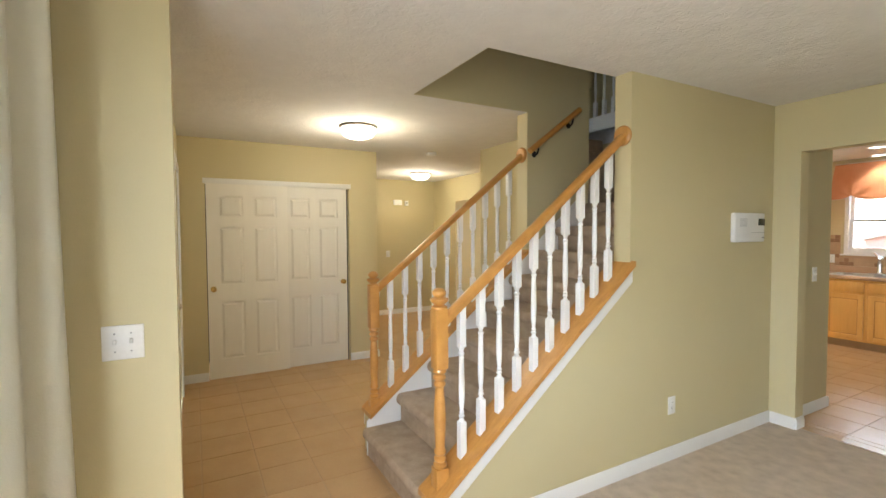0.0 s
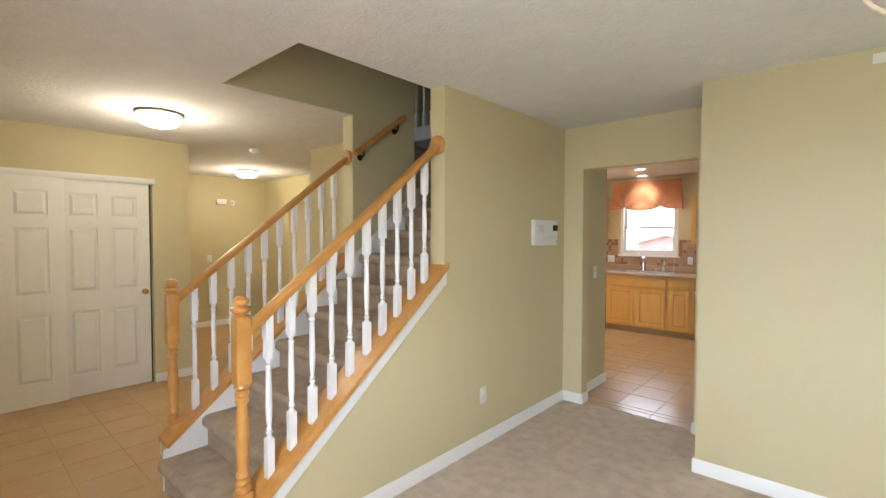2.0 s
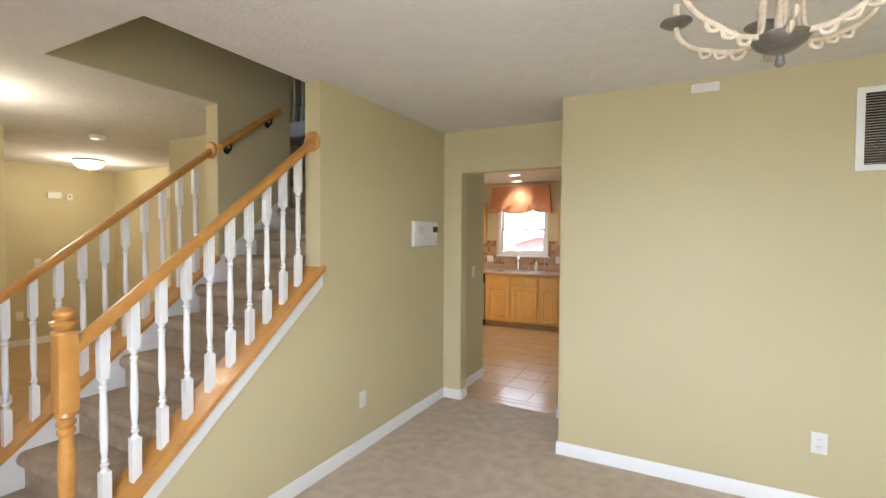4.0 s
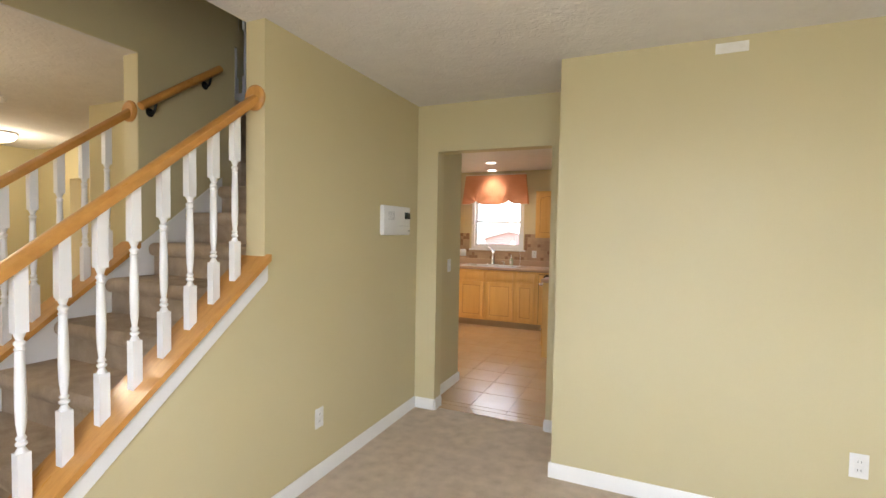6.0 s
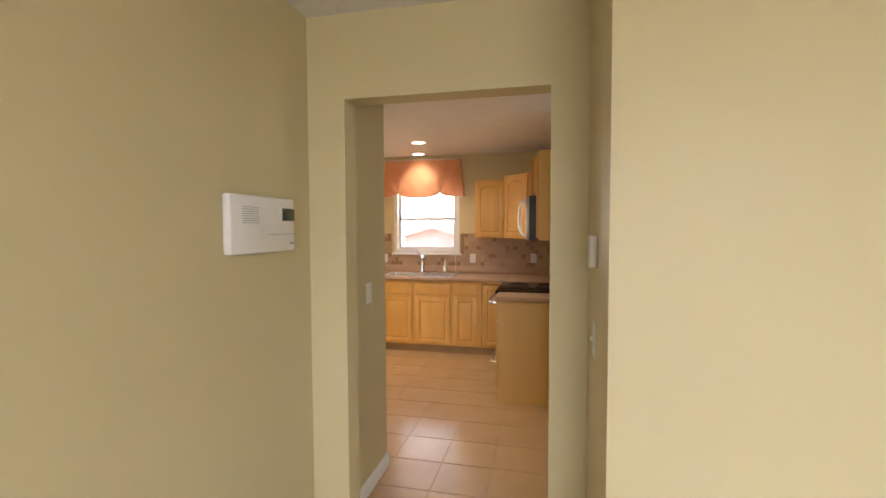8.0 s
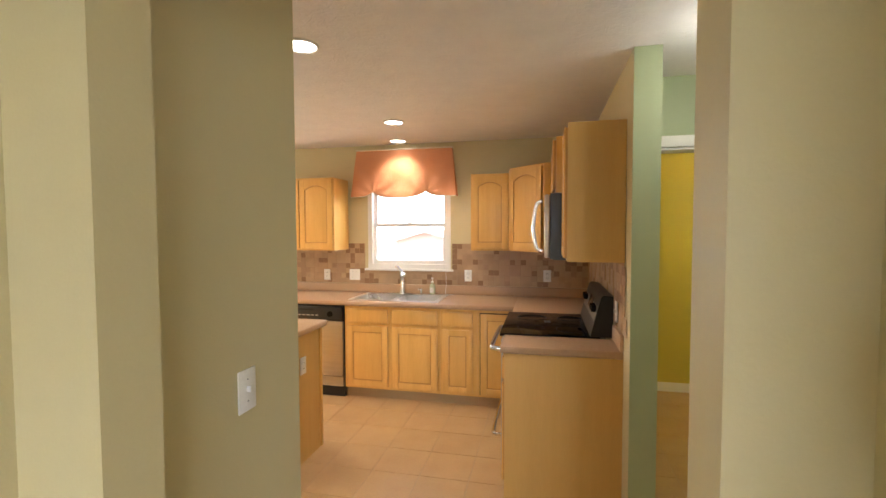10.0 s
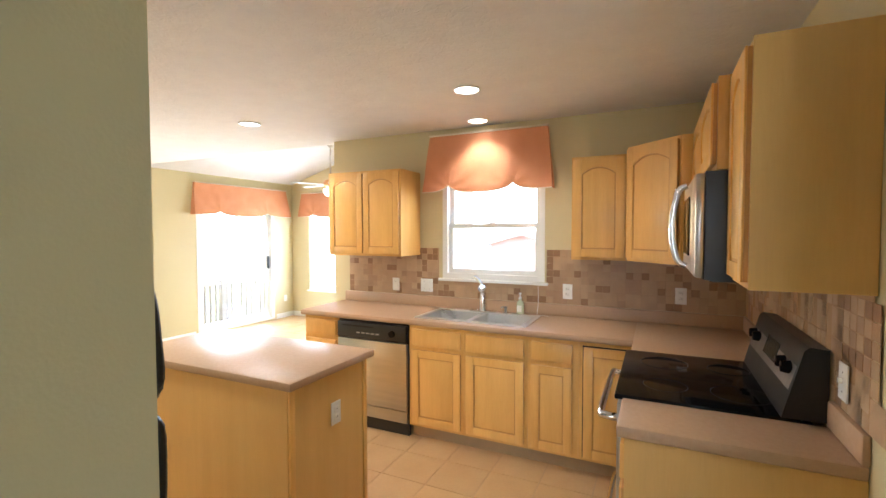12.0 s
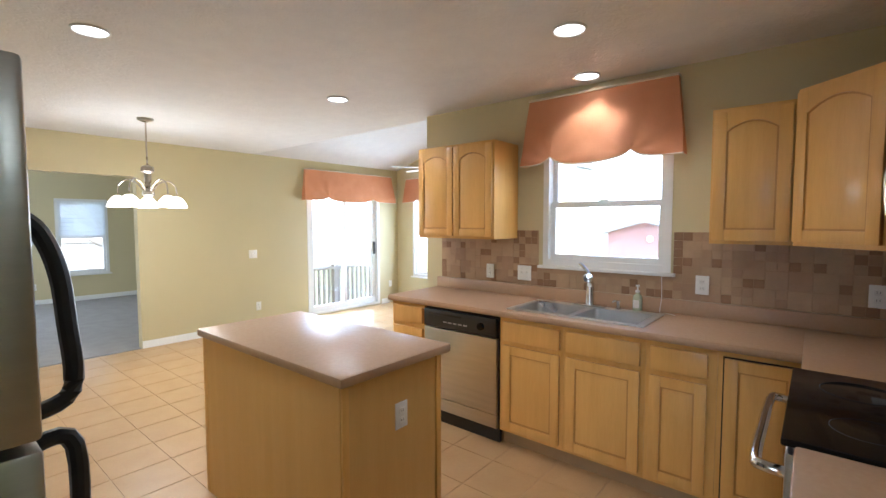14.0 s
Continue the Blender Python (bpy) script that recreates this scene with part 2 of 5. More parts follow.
def tube(bm, pts, r, seg=10):
    """A round bar along a path of points."""
    pts = [Vector(p) for p in pts]
    rings = []
    up = Vector((0.13, 0.31, 0.94))
    for i, p in enumerate(pts):
        d = (pts[min(i + 1, len(pts) - 1)] - pts[max(i - 1, 0)]).normalized()
        u = d.cross(up).normalized()
        w = d.cross(u)
        rr = r[i] if isinstance(r, (list, tuple)) else r
        rings.append([bm.verts.new(p + rr * (math.cos(2 * math.pi * k / seg) * u + math.sin(2 * math.pi * k / seg) * w)) for k in range(seg)])
    for a, b in zip(rings, rings[1:]):
        for i in range(seg):
            bm.faces.new((a[i], a[(i + 1) % seg], b[(i + 1) % seg], b[i]))
    bm.faces.new(rings[0])
    bm.faces.new(rings[-1])
    bmesh.ops.recalc_face_normals(bm, faces=bm.faces)
    return bm


def T(*a, **k):
    return tube(bmesh.new(), *a, **k)


def smooth_path(pts, n=6):
    """Points of a smooth curve through the given ones."""
    pts = [Vector(p) for p in pts]
    out = []
    for i in range(len(pts) - 1):
        a, b, c, d = pts[max(i - 1, 0)], pts[i], pts[i + 1], pts[min(i + 2, len(pts) - 1)]
        for k in range(n):
            t = k / n
            out.append(0.5 * ((2 * b) + (c - a) * t + (2 * a - 5 * b + 4 * c - d) * t * t + (3 * b - a - 3 * c + d) * t ** 3))
    return out + [pts[-1]]


def mesh_of(name, bm, mat, smooth=True):
    me = bpy.data.meshes.new(name)
    bm.to_mesh(me)
    bm.free()
    me.materials.append(mat)
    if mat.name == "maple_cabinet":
        me.materials.append(MAPLED)
    if smooth:
        me.shade_smooth()
        me.set_sharp_from_angle(angle=radians(32))
    return me


def part(name, bm, mat, parent=None, label=""):
    ob = new(name, mesh_of(name, bm, mat))
    ob.parent = parent
    return tagged(ob, label)


def thing(name, x, y, z, label, category, group="", rz=0):
    e = new(name)
    e.empty_display_size = 0.1
    e.matrix_basis = pose(x, y, z, 0, 0, rz)
    return tagged(e, label, category, group)


def solid(name, bm, mat, label, category, group=""):
    return tagged(new(name, mesh_of(name, bm, mat)), label, category, group)


def struct(name, bm, mat, label="", category=""):
    ob = new(name, mesh_of(name, bm, mat))
    return tagged(ob, label, category or name.split("_")[0], kind="structure")


def wall_mesh(along, c0, c1, a0, a1, z0, z1, holes=()):
    """A wall between c0 and c1 across, a0 to a1 along x or y, with openings (from, to, bottom, top)."""
    bm = bmesh.new()

    def put(s0, s1, b, t):
        if s1 - s0 > 1e-4 and t - b > 1e-4:
            box(bm, *((s0, c0, b, s1, c1, t) if along == "x" else (c0, s0, b, c1, s1, t)))
    at = a0
    for h0, h1, b, t in sorted(holes):
        put(at, h0, z0, z1)
        put(h0, h1, z0, b)
        put(h0, h1, t, z1)
        at = h1
    put(at, a1, z0, z1)
    return bm

# ---- structure ----
H = 2.44
NX = -5.45          # wall of the breakfast nook
VY = 10.8           # far wall of the morning room
FX = -10.2          # far wall of the family room


def wl_(name, along, c0, c1, a0, a1, holes=(), z0=-0.02, z1=H + 0.02, mat=None, label="khaki painted plaster wall"):
    return struct(name, wall_mesh(along, c0, c1, a0, a1, z0, z1, holes), mat or WALL, label, "wall")


STAIR_S = 0.80      # rise over run of the stair


def cap_z(y):
    return 1.304 + STAIR_S * (y - 2.373)


struct("wall_stair", PR([(1.10, -0.02), (4.0, -0.02), (4.0, H + 0.02), (2.377, H + 0.02), (2.377, cap_z(2.377) - 0.03), (1.10, cap_z(1.10) - 0.03)], -0.12, 0, plane="yz"), WALL, "khaki wall beside the stair with a sloping top", "wall")
wl_("wall_kitchen_doorway", "x", 4.0, 4.12, -0.12, 1.34, [(0.178, 1.07, -0.02, 2.07)])
wl_("wall_dining_side", "y", 1.22, 1.34, 3.515, 4.0)
wl_("wall_dining_back", "x", 3.395, 3.515, 1.22, 4.3)
wl_("wall_dining_right", "y", 4.3, 4.42, -0.62, 3.515)
wl_("wall_dining_front", "x", -0.62, -0.5, -0.12, 4.3, [(0.85, 3.35, 0.6, 2.2)])
wl_("wall_foyer_stub", "y", -0.12, 0.0, -0.5, 0.03)
wl_("wall_foyer_front", "x", -0.16, -0.04, -3.39, -0.12, [(-2.88, -1.94, -0.02, 2.05)])
wl_("wall_closet", "y", -3.39, -3.27, -0.04, 2.0, [(0.19, 1.66, -0.02, 2.03)])
wl_("wall_closet_return", "x", 1.88, 2.0, -5.92, -3.39)
wl_("wall_closet_inner", "y", -4.1, -4.0, -0.04, 1.88)
wl_("wall_hall_end", "y", -5.92, -5.8, 2.0, 4.22)
wl_("wall_hall_kitchen", "x", 4.1, 4.22, -5.8, -0.12, [(-5.0, -4.0, -0.02, 2.03)])
wl_("wall_under_landing", "x", 3.03, 3.15, -2.6, -1.15)
wl_("wall_under_landing_side", "y", -2.6, -2.48, 3.15, 4.1)
wl_("wall_stair_left", "y", -1.15, -1.03, 2.43, 3.11)
wl_("wall_passage", "y", -0.04, 0.08, 4.12, 4.76)
wl_("wall_kitchen_right", "y", 1.283, 1.41, 5.79, 8.01)
wl_("wall_window", "x", 7.89, 8.01, -2.11, 1.283, [(-0.94, -0.055, 1.165, 2.12)])
wl_("wall_nook", "y", NX - 0.12, NX, 4.22, VY, [(5.0, 6.57, -0.02, 2.02), (8.84, 10.34, 0.02, 2.05)], z1=2.5)
wl_("wall_morning_far", "x", VY, VY + 0.12, NX - 0.12, -2.0, [(-5.05, -3.75, 0.5, 2.05)], z1=3.1)
wl_("wall_morning_side", "y", -2.11, -1.99, 8.01, VY, z1=2.5)
struct("wall_morning_gable", PR([(NX, H + 0.02), (-2.1, H + 0.02), (-3.8, 2.98)], 7.95, 8.0), WALL, "khaki gable above the kitchen opening", "wall")
# passage and powder room beside the kitchen
wl_("wall_powder_door", "x", 6.28, 6.40, 1.41, 3.2, [(1.50, 2.137, -0.02, 2.04)], mat=GREEN, label="pale green painted wall with a doorway")
wl_("wall_passage_right", "y", 2.34, 2.46, 3.515, 6.28, [(5.1, 5.86, -0.02, 2.04)], mat=GREEN, label="pale green painted wall")
struct("wall_pillar_face", B(1.2832, 5.782, 0, 1.4105, 5.789, H), GREEN, "pale green end of the kitchen wall", "wall")
wl_("wall_powder_back", "x", 8.1, 8.22, 1.41, 3.32, mat=YELLOW, label="bright yellow painted wall")
wl_("wall_powder_right", "y", 3.2, 3.32, 6.40, 8.1, mat=YELLOW, label="bright yellow painted wall")
struct("wall_powder_left", B(1.411, 6.40, 0, 1.42, 8.1, H), YELLOW, "bright yellow painted wall", "wall")
struct("wall_powder_front", B(2.2, 6.401, 0, 3.2, 6.41, H), YELLOW, "bright yellow painted wall", "wall")
wl_("wall_pantry", "y", 2.95, 3.0, 4.9, 6.1, mat=GREEN)
# family room seen through the nook opening
wl_("wall_family_far", "y", FX - 0.12, FX, 3.0, 8.72, [(6.64, 7.45, 0.50, 1.94)])
wl_("wall_family_side", "x", 8.6, 8.72, FX, NX - 0.12)
wl_("wall_family_near", "x", 2.9, 3.02, FX, -5.92)

# ceilings
CZ = H + 0.3
bm = bmesh.new()
for r in ((-3.39, -0.62, -1.03, 1.43), (-3.39, 1.43, -1.03, 3.03), (-5.92, 1.9, -3.39, 4.2), (-3.39, 3.03, -2.5, 4.2),
          (-0.12, 1.43, 4.4, 8.0), (-1.03, -0.62, 4.4, 1.43), (NX - 0.12, 4.2, -0.12, 8.0), (FX, 2.9, -5.92, 4.2), (FX, 4.2, NX - 0.12, 8.7), (1.3, 8.0, 3.1, 8.3)):
    box(bm, r[0], r[1], H, r[2], r[3], CZ)
struct("ceiling", bm, CEIL, "white stomp-textured ceiling with a stairwell opening", "ceiling")
bm = bmesh.new()
prism(bm, [(NX - 0.12, H - 0.035), (-3.8, 2.95), (-2.0, H - 0.02), (-2.0, 2.9), (-3.8, 3.2), (NX - 0.12, 2.7)], 8.0, VY + 0.12)
struct("ceiling_vault", bm, CEIL, "white vaulted ceiling over the morning room", "ceiling")
# dim shaft over the stair
bm = bmesh.new()
box(bm, -0.119, 1.43, CZ, 0.0, 5.2, 5.1)
# these four boxes leave an added, unseen slit: sky light for the upper balusters
box(bm, -2.75, 1.31, CZ, 0.0, 1.43, 3.6)
box(bm, -1.4, 1.31, 3.6, 0.0, 1.43, 5.1)
box(bm, -2.75, 1.31, 3.6, -2.5, 1.43, 5.1)
box(bm, -2.5, 1.31, 3.95, -1.4, 1.43, 5.1)
box(bm, -2.75, 5.2, CZ, 0.0, 5.32, 5.1)
box(bm, -2.87, 1.43, CZ, -2.75, 5.2, 5.1)
box(bm, -2.87, 1.31, 5.1, 0.0, 5.32, 5.2)
box(bm, -1.15, 1.43, CZ, -1.031, 3.15, 4.9)
box(bm, -1.03, 1.44, H + 0.004, -1.022, 3.11, 4.9)
box(bm, -1.03, 2.431, 1.2, -1.022, 3.11, H + 0.004)
box(bm, -1.022, 1.431, H + 0.004, -0.128, 1.439, 4.9)
box(bm, -0.128, 1.44, H + 0.004, -0.121, 4.0, 4.9)
struct("wall_stairwell", bm, WALL, "khaki walls of the stairwell going up", "wall")
struct("trim_upper_floor_edge", B(-2.5, 4.02, 2.6, -0.13, 4.10, 2.76), DOORW, "painted edge board of the upper floor", "trim")

# floors
struct("floor_dining", B(0.0, -0.5, -0.12, 4.3, 4.06, 0.0), CARPET, "worn greige cut-pile carpet", "floor")
struct("floor_family", B(FX, 3.0, -0.12, NX - 0.06, 8.6, -0.002), GREYC, "grey cut-pile carpet", "floor")
foyer_floor = struct("floor_foyer", B(-5.8, -0.04, -0.12, -0.001, 4.16, -0.0028), GROUT, "tan ceramic tile floor", "floor")
kitchen_floor = struct("floor_kitchen", B(NX, 4.16, -0.12, 3.25, VY, -0.0028), GROUT, "tan ceramic tile floor", "floor")
struct("floor_kitchen_threshold", B(0.0, 4.061, -0.12, 2.34, 4.159, -0.0028), GROUT, "grout bed under the threshold tiles", "floor")

# exterior
struct("ground", B(-400, -400, -0.6, 400, 400, -0.5), GRASS, "lawn around the house", "ground")

# bright hazy sky all round the horizon
bm = bmesh.new()
ring = [[bm.verts.new((110 * math.cos(a * math.pi / 32), 110 * math.sin(a * math.pi / 32), z)) for a in range(64)] for z in (-0.6, 55)]
for a in range(64):
    bm.faces.new((ring[0][a], ring[0][(a + 1) % 64], ring[1][(a + 1) % 64], ring[1][a]))
struct("backdrop", bm, HAZE, "pale hazy bright sky along the horizon", "backdrop")

# baseboards


def base(x0, y0, x1, y1, nx, ny, name="baseboard"):
    """A run of baseboard against a wall, standing out along (nx, ny)."""
    bm = bmesh.new()
    d = 0.014
    ln = math.hypot(x1 - x0, y1 - y0)
    ux, uy = (x1 - x0) / ln, (y1 - y0) / ln
    prof = ((0.0, 0.0), (d, 0.0), (d, 0.062), (d * 0.5, 0.078), (d * 0.35, 0.085), (0.0, 0.085))
    lo = [bm.verts.new((x0 + nx * a, y0 + ny * a, b)) for a, b in prof]
    hi = [bm.verts.new((x0 + ux * ln + nx * a, y0 + uy * ln + ny * a, b)) for a, b in prof]
    for i in range(6):
        bm.faces.new((lo[i], lo[(i + 1) % 6], hi[(i + 1) % 6], hi[i]))
    bm.faces.new(lo)
    bm.faces.new(hi)
    bmesh.ops.recalc_face_normals(bm, faces=bm.faces)
    return struct(name, bm, WHITE, "white painted baseboard", "baseboard")


for r in ((0, 1.28, 0, 4.0, 1, 0), (0.014, 4.0, 0.178, 4.0, 0, -1), (0.178, 4.0, 0.178, 4.12, 1, 0), (1.07, 4.0, 1.22, 4.0, 0, -1), (1.07, 4.12, 1.07, 4.0, -1, 0), (1.22, 3.395, 1.22, 3.986, -1, 0),
          (1.206, 3.395, 4.3, 3.395, 0, -1), (0.08, 4.12, 0.08, 4.76, 1, 0), (-0.04, 4.76, 0.094, 4.76, 0, 1), (-3.27, -0.04, -3.27, 0.19, 1, 0), (-3.27, 1.66, -3.27, 2.0, 1, 0),
          (-5.8, 2.0, -3.256, 2.0, 0, 1), (-5.8, 2.0, -5.8, 4.1, 1, 0), (-4.0, 4.1, -2.6, 4.1, 0, -1), (-2.6, 3.03, -1.15, 3.03, 0, -1), (-2.614, 3.03, -2.614, 4.1, 1, 0),
          (NX, 6.57, NX, 8.80, 1, 0), (NX, 10.38, NX, VY, 1, 0), (NX, VY, -2.11, VY, 0, -1), (FX, 3.02, FX, 8.6, 1, 0), (FX, 8.6, NX - 0.12, 8.6, 0, -1), (1.42, 8.1, 3.2, 8.1, 0, -1),
          (2.34, 4.12, 2.34, 5.05, -1, 0), (0.0, -0.5, 0.0, 0.03, 1, 0), (1.283, 5.775, 1.283, 5.95, -1, 0), (-2.11, 8.01, -2.11, 7.89, -1, 0)):
    base(*r)

# ---- doors and windows ----


def paneled(w, h, t, panels, z0=0.0):
    """A moulded door leaf with sunken, raised-field panels on its front (-y) side; panels: x0, z0, x1, z1."""
    bm = bmesh.new()
    xs = sorted({0, w, *(v for p in panels for v in (p[0], p[2]))})
    zs = sorted({0, h, *(v for p in panels for v in (p[1], p[3]))})
    box(bm, 0, -t + 0.016, z0, w, 0, z0 + h)
    for i in range(len(xs) - 1):
        for j in range(len(zs) - 1):
            mx, mz = (xs[i] + xs[i + 1]) / 2, (zs[j] + zs[j + 1]) / 2
            if not any(p[0] < mx < p[2] and p[1] < mz < p[3] for p in panels):
                box(bm, xs[i], -t, z0 + zs[j], xs[i + 1], -t + 0.016, z0 + zs[j + 1])
    for a, b, c, d in panels:
        prism(bm, [(a + 0.012, z0 + b + 0.012), (c - 0.012, z0 + b + 0.012), (c - 0.012, z0 + d - 0.012), (a + 0.012, z0 + d - 0.012)], -t + 0.016, -t + 0.002, 0.022)
    return bm


def six_panels(w, h):
    a, b, c, d = 0.115 * w / 0.8, w / 2 - 0.05, w / 2 + 0.05, w - 0.115 * w / 0.8
    rows = ((0.20, 0.80), (0.98, 1.58), (1.68, 1.90))
    k = h / 2.03
    return [(x0, z0 * k, x1, z1 * k) for z0, z1 in rows for x0, x1 in ((a, b), (c, d))]


def knob(parent, x, y, z, mat, out=-1):
    k = part("knob", L([(0.026, 0), (0.026, out * 0.006), (0.010, out * 0.010), (0.010, out * 0.028), (0.024, out * 0.036), (0.027, out * 0.048), (0.018, out * 0.058), (0.003, out * 0.061)], x, y, z, axis="y"), mat, parent, "round polished knob")
    return k


closet = thing("door_closet", -3.29, 0.0, 0, "pair of white six-panel sliding closet doors", "sliding door", rz=90)
closet["kind"] = "structure"
LH = 1.985
for nm, x0, w, yy, kx in (("door_leaf", 0.197, 0.778, 0.0, 0.05), ("door_leaf", 0.90, 0.735, 0.04, 0.685)):
    bm = paneled(w, LH, 0.034, six_panels(w, LH), 0.012)
    bmesh.ops.translate(bm, verts=bm.verts, vec=(x0, yy, 0))
    leaf = part(nm, bm, DOORW, closet)
    knob(leaf, x0 + kx, yy - 0.034, 0.93, BRASS)
part("head_trim", B(0.17, -0.035, 1.99, 1.68, -0.021, 2.045, bevel=0.004), WHITE, closet)
part("track", B(0.195, -0.019, 1.995, 1.655, 0.09, 2.028), WHITE, closet)
# near-black strip painted as the shade in the gap beside the right leaf
struct("trim_closet_bumper", B(-3.36, 1.637, 0, -3.335, 1.659, 1.99), DARK, "dark strip standing in for shade in the closet door gap", "trim")
# added black sheet before the inner wall, for the unlit closet interior
struct("trim_closet_shade", B(-3.99, 0.15, 0, -3.98, 1.70, 2.05), DARK, "dark sheet standing in for the shade inside the closet", "trim")

fd = thing("door_front", -2.88, -0.085, 0, "white panelled front door, closed", "door")
fd["kind"] = "structure"
bm = paneled(0.90, 2.02, 0.044, six_panels(0.90, 2.02), 0.01)
bmesh.ops.rotate(bm, verts=bm.verts, cent=(0.45, 0, 0), matrix=Matrix.Rotation(math.pi, 3, "Z"))
bmesh.ops.translate(bm, verts=bm.verts, vec=(0.02, -0.02, 0))
leaf = part("door_leaf", bm, WHITE, fd)
knob(leaf, 0.85, 0.02, 0.95, NICKEL, 1)
for hz in (0.25, 1.02, 1.78):
    part("hinge", B(0.005, 0.02, hz, 0.03, 0.034, hz + 0.09), NICKEL, fd)
for r in ((-0.06, 0.0, 0.004, 2.10), (0.936, 0.0, 1.0, 2.10), (0.004, 2.04, 0.936, 2.10)):
    part("casing", B(r[0], 0.046, r[1], r[2], 0.063, r[3], bevel=0.004), WHITE, fd)

pd = thing("door_frame_powder", 1.44, 6.28, 0, "white casing round the powder room doorway", "door frame")
pd["kind"] = "structure"
for r in ((0.0, 0.0, 0.06, 2.10), (0.697, 0.0, 0.765, 2.10), (0.06, 2.035, 0.697, 2.10)):
    part("casing", B(r[0], -0.018, r[1], r[2], -0.001, r[3], bevel=0.004), WHITE, pd)
part("jamb", B(0.677, 0.0, 0, 0.696, 0.125, 2.03), WHITE, pd)
part("jamb", B(0.061, 0.0, 0, 0.08, 0.125, 2.03), WHITE, pd)
part("door_stop", B(0.665, 0.05, 0, 0.676, 0.085, 2.03), WHITE, pd)
part("head_jamb", B(0.081, 0.0, 2.02, 0.676, 0.125, 2.034), WHITE, pd)
pn = thing("door_pantry", 2.34, 5.86, 0, "white panelled pantry door in its casing", "door", rz=-90)
pn["kind"] = "structure"
for r in ((-0.06, 0.0, 0.002, 2.10), (0.758, 0.0, 0.82, 2.10), (0.002, 2.04, 0.758, 2.10)):
    part("casing", B(r[0], -0.018, r[1], r[2], -0.001, r[3], bevel=0.004), WHITE, pn)
bm = paneled(0.75, 2.02, 0.035, six_panels(0.75, 2.02), 0.01)
bmesh.ops.translate(bm, verts=bm.verts, vec=(0.005, 0.06, 0))
part("door_leaf", bm, WHITE, pn)


def window(name, x, y, z, w, h, rz, label, thick=0.12, mid=0.5, sill=True, blind=0.0):
    """A white double-hung sash window; its inside looks along local -y."""
    o = thing(name, x, y, z, label, "window", rz=rz)
    o["kind"] = "structure"
    f = 0.045
    for r in ((0, 0, f, h), (w - f, 0, w, h), (f, 0, w - f, f), (f, h - f, w - f, h)):
        part("window_frame", B(r[0], 0.0, r[1], r[2], thick, r[3]), WHITE, o)
    m = h * mid
    s = 0.038
    for z0, z1, yy in ((f, m + 0.02, 0.035), (m - 0.02, h - f, 0.07)):
        bm = bmesh.new()
        for r in ((f, z0, f + s, z1), (w - f - s, z0, w - f, z1), (f + s, z0, w - f - s, z0 + s), (f + s, z1 - s, w - f - s, z1)):
            box(bm, r[0], yy, r[1], r[2], yy + 0.03, r[3])
        sash = part("sash", bm, WHITE, o)
        g = part("pane", B(f + s, yy + 0.012, z0 + s, w - f - s, yy + 0.016, z1 - s), GLASS, sash)
        g.visible_shadow = False
    part("sash_lock", B(w / 2 - 0.03, 0.02, m + 0.02, w / 2 + 0.03, 0.05, m + 0.035, bevel=0.004), WHITE, o)
    if sill:
        part("window_sill", B(-0.03, -0.035, -0.022, w + 0.03, 0.0, 0.0, bevel=0.005), WHITE, o)
    if blind:
        for i in range(int(h * blind / 0.025)):
            part("blind_slat", B(f, 0.005, h - f - 0.025 * (i + 1), w - f, 0.02, h - f - 0.025 * i - 0.002), BLIND, o)
    return o


window("window_kitchen", -0.94, 7.885, 1.165, 0.885, 0.955, 0, "white double-hung kitchen window over the sink", mid=0.47)
window("window_morning", -5.05, VY - 0.005, 0.5, 1.30, 1.55, 0, "bright white double-hung morning room window")
window("window_family", FX + 0.005, 6.64, 0.50, 0.81, 1.44, 90, "white double-hung window with a half-lowered blind", blind=0.46)
window("window_dining", 0.85, -0.5, 0.6, 2.5, 1.6, 180, "wide white dining room window")
bpy.data.objects["window_dining"].location.x = 3.35

sl = thing("door_slider", NX + 0.005, 8.84, 0.0, "white framed sliding glass patio door", "sliding door", rz=90)
sl["kind"] = "structure"
for r in ((0, 0.02, 0.05, 2.05), (1.45, 0.02, 1.5, 2.05), (0.05, 0.02, 1.45, 0.05), (0.05, 2.0, 1.45, 2.05)):
    part("door_frame", B(r[0], 0, r[1], r[2], 0.12, r[3]), WHITE, sl)
for x0, x1, yy in ((0.05, 0.78, 0.03), (0.72, 1.45, 0.07)):
    bm = bmesh.new()
    for r in ((x0, 0.05, x0 + 0.07, 2.0), (x1 - 0.07, 0.05, x1, 2.0), (x0 + 0.07, 0.05, x1 - 0.07, 0.15), (x0 + 0.07, 1.92, x1 - 0.07, 2.0)):
        box(bm, r[0], yy, r[1], r[2], yy + 0.032, r[3])
    pan = part("door_panel", bm, WHITE, sl)
    part("pane", B(x0 + 0.07, yy + 0.012, 0.15, x1 - 0.07, yy + 0.018, 1.92), GLASS, pan).visible_shadow = False
part("handle", B(1.395, 0.03, 0.92, 1.425, 0.068, 1.14, bevel=0.006), BLACKP, sl)

# ---- stair ----
RISE, RUN, Y0 = 0.192, 0.24, 1.075
st = thing("staircase", -0.58, Y0, 0, "carpeted staircase turning at an upper landing", "staircase")
st["kind"] = "structure"


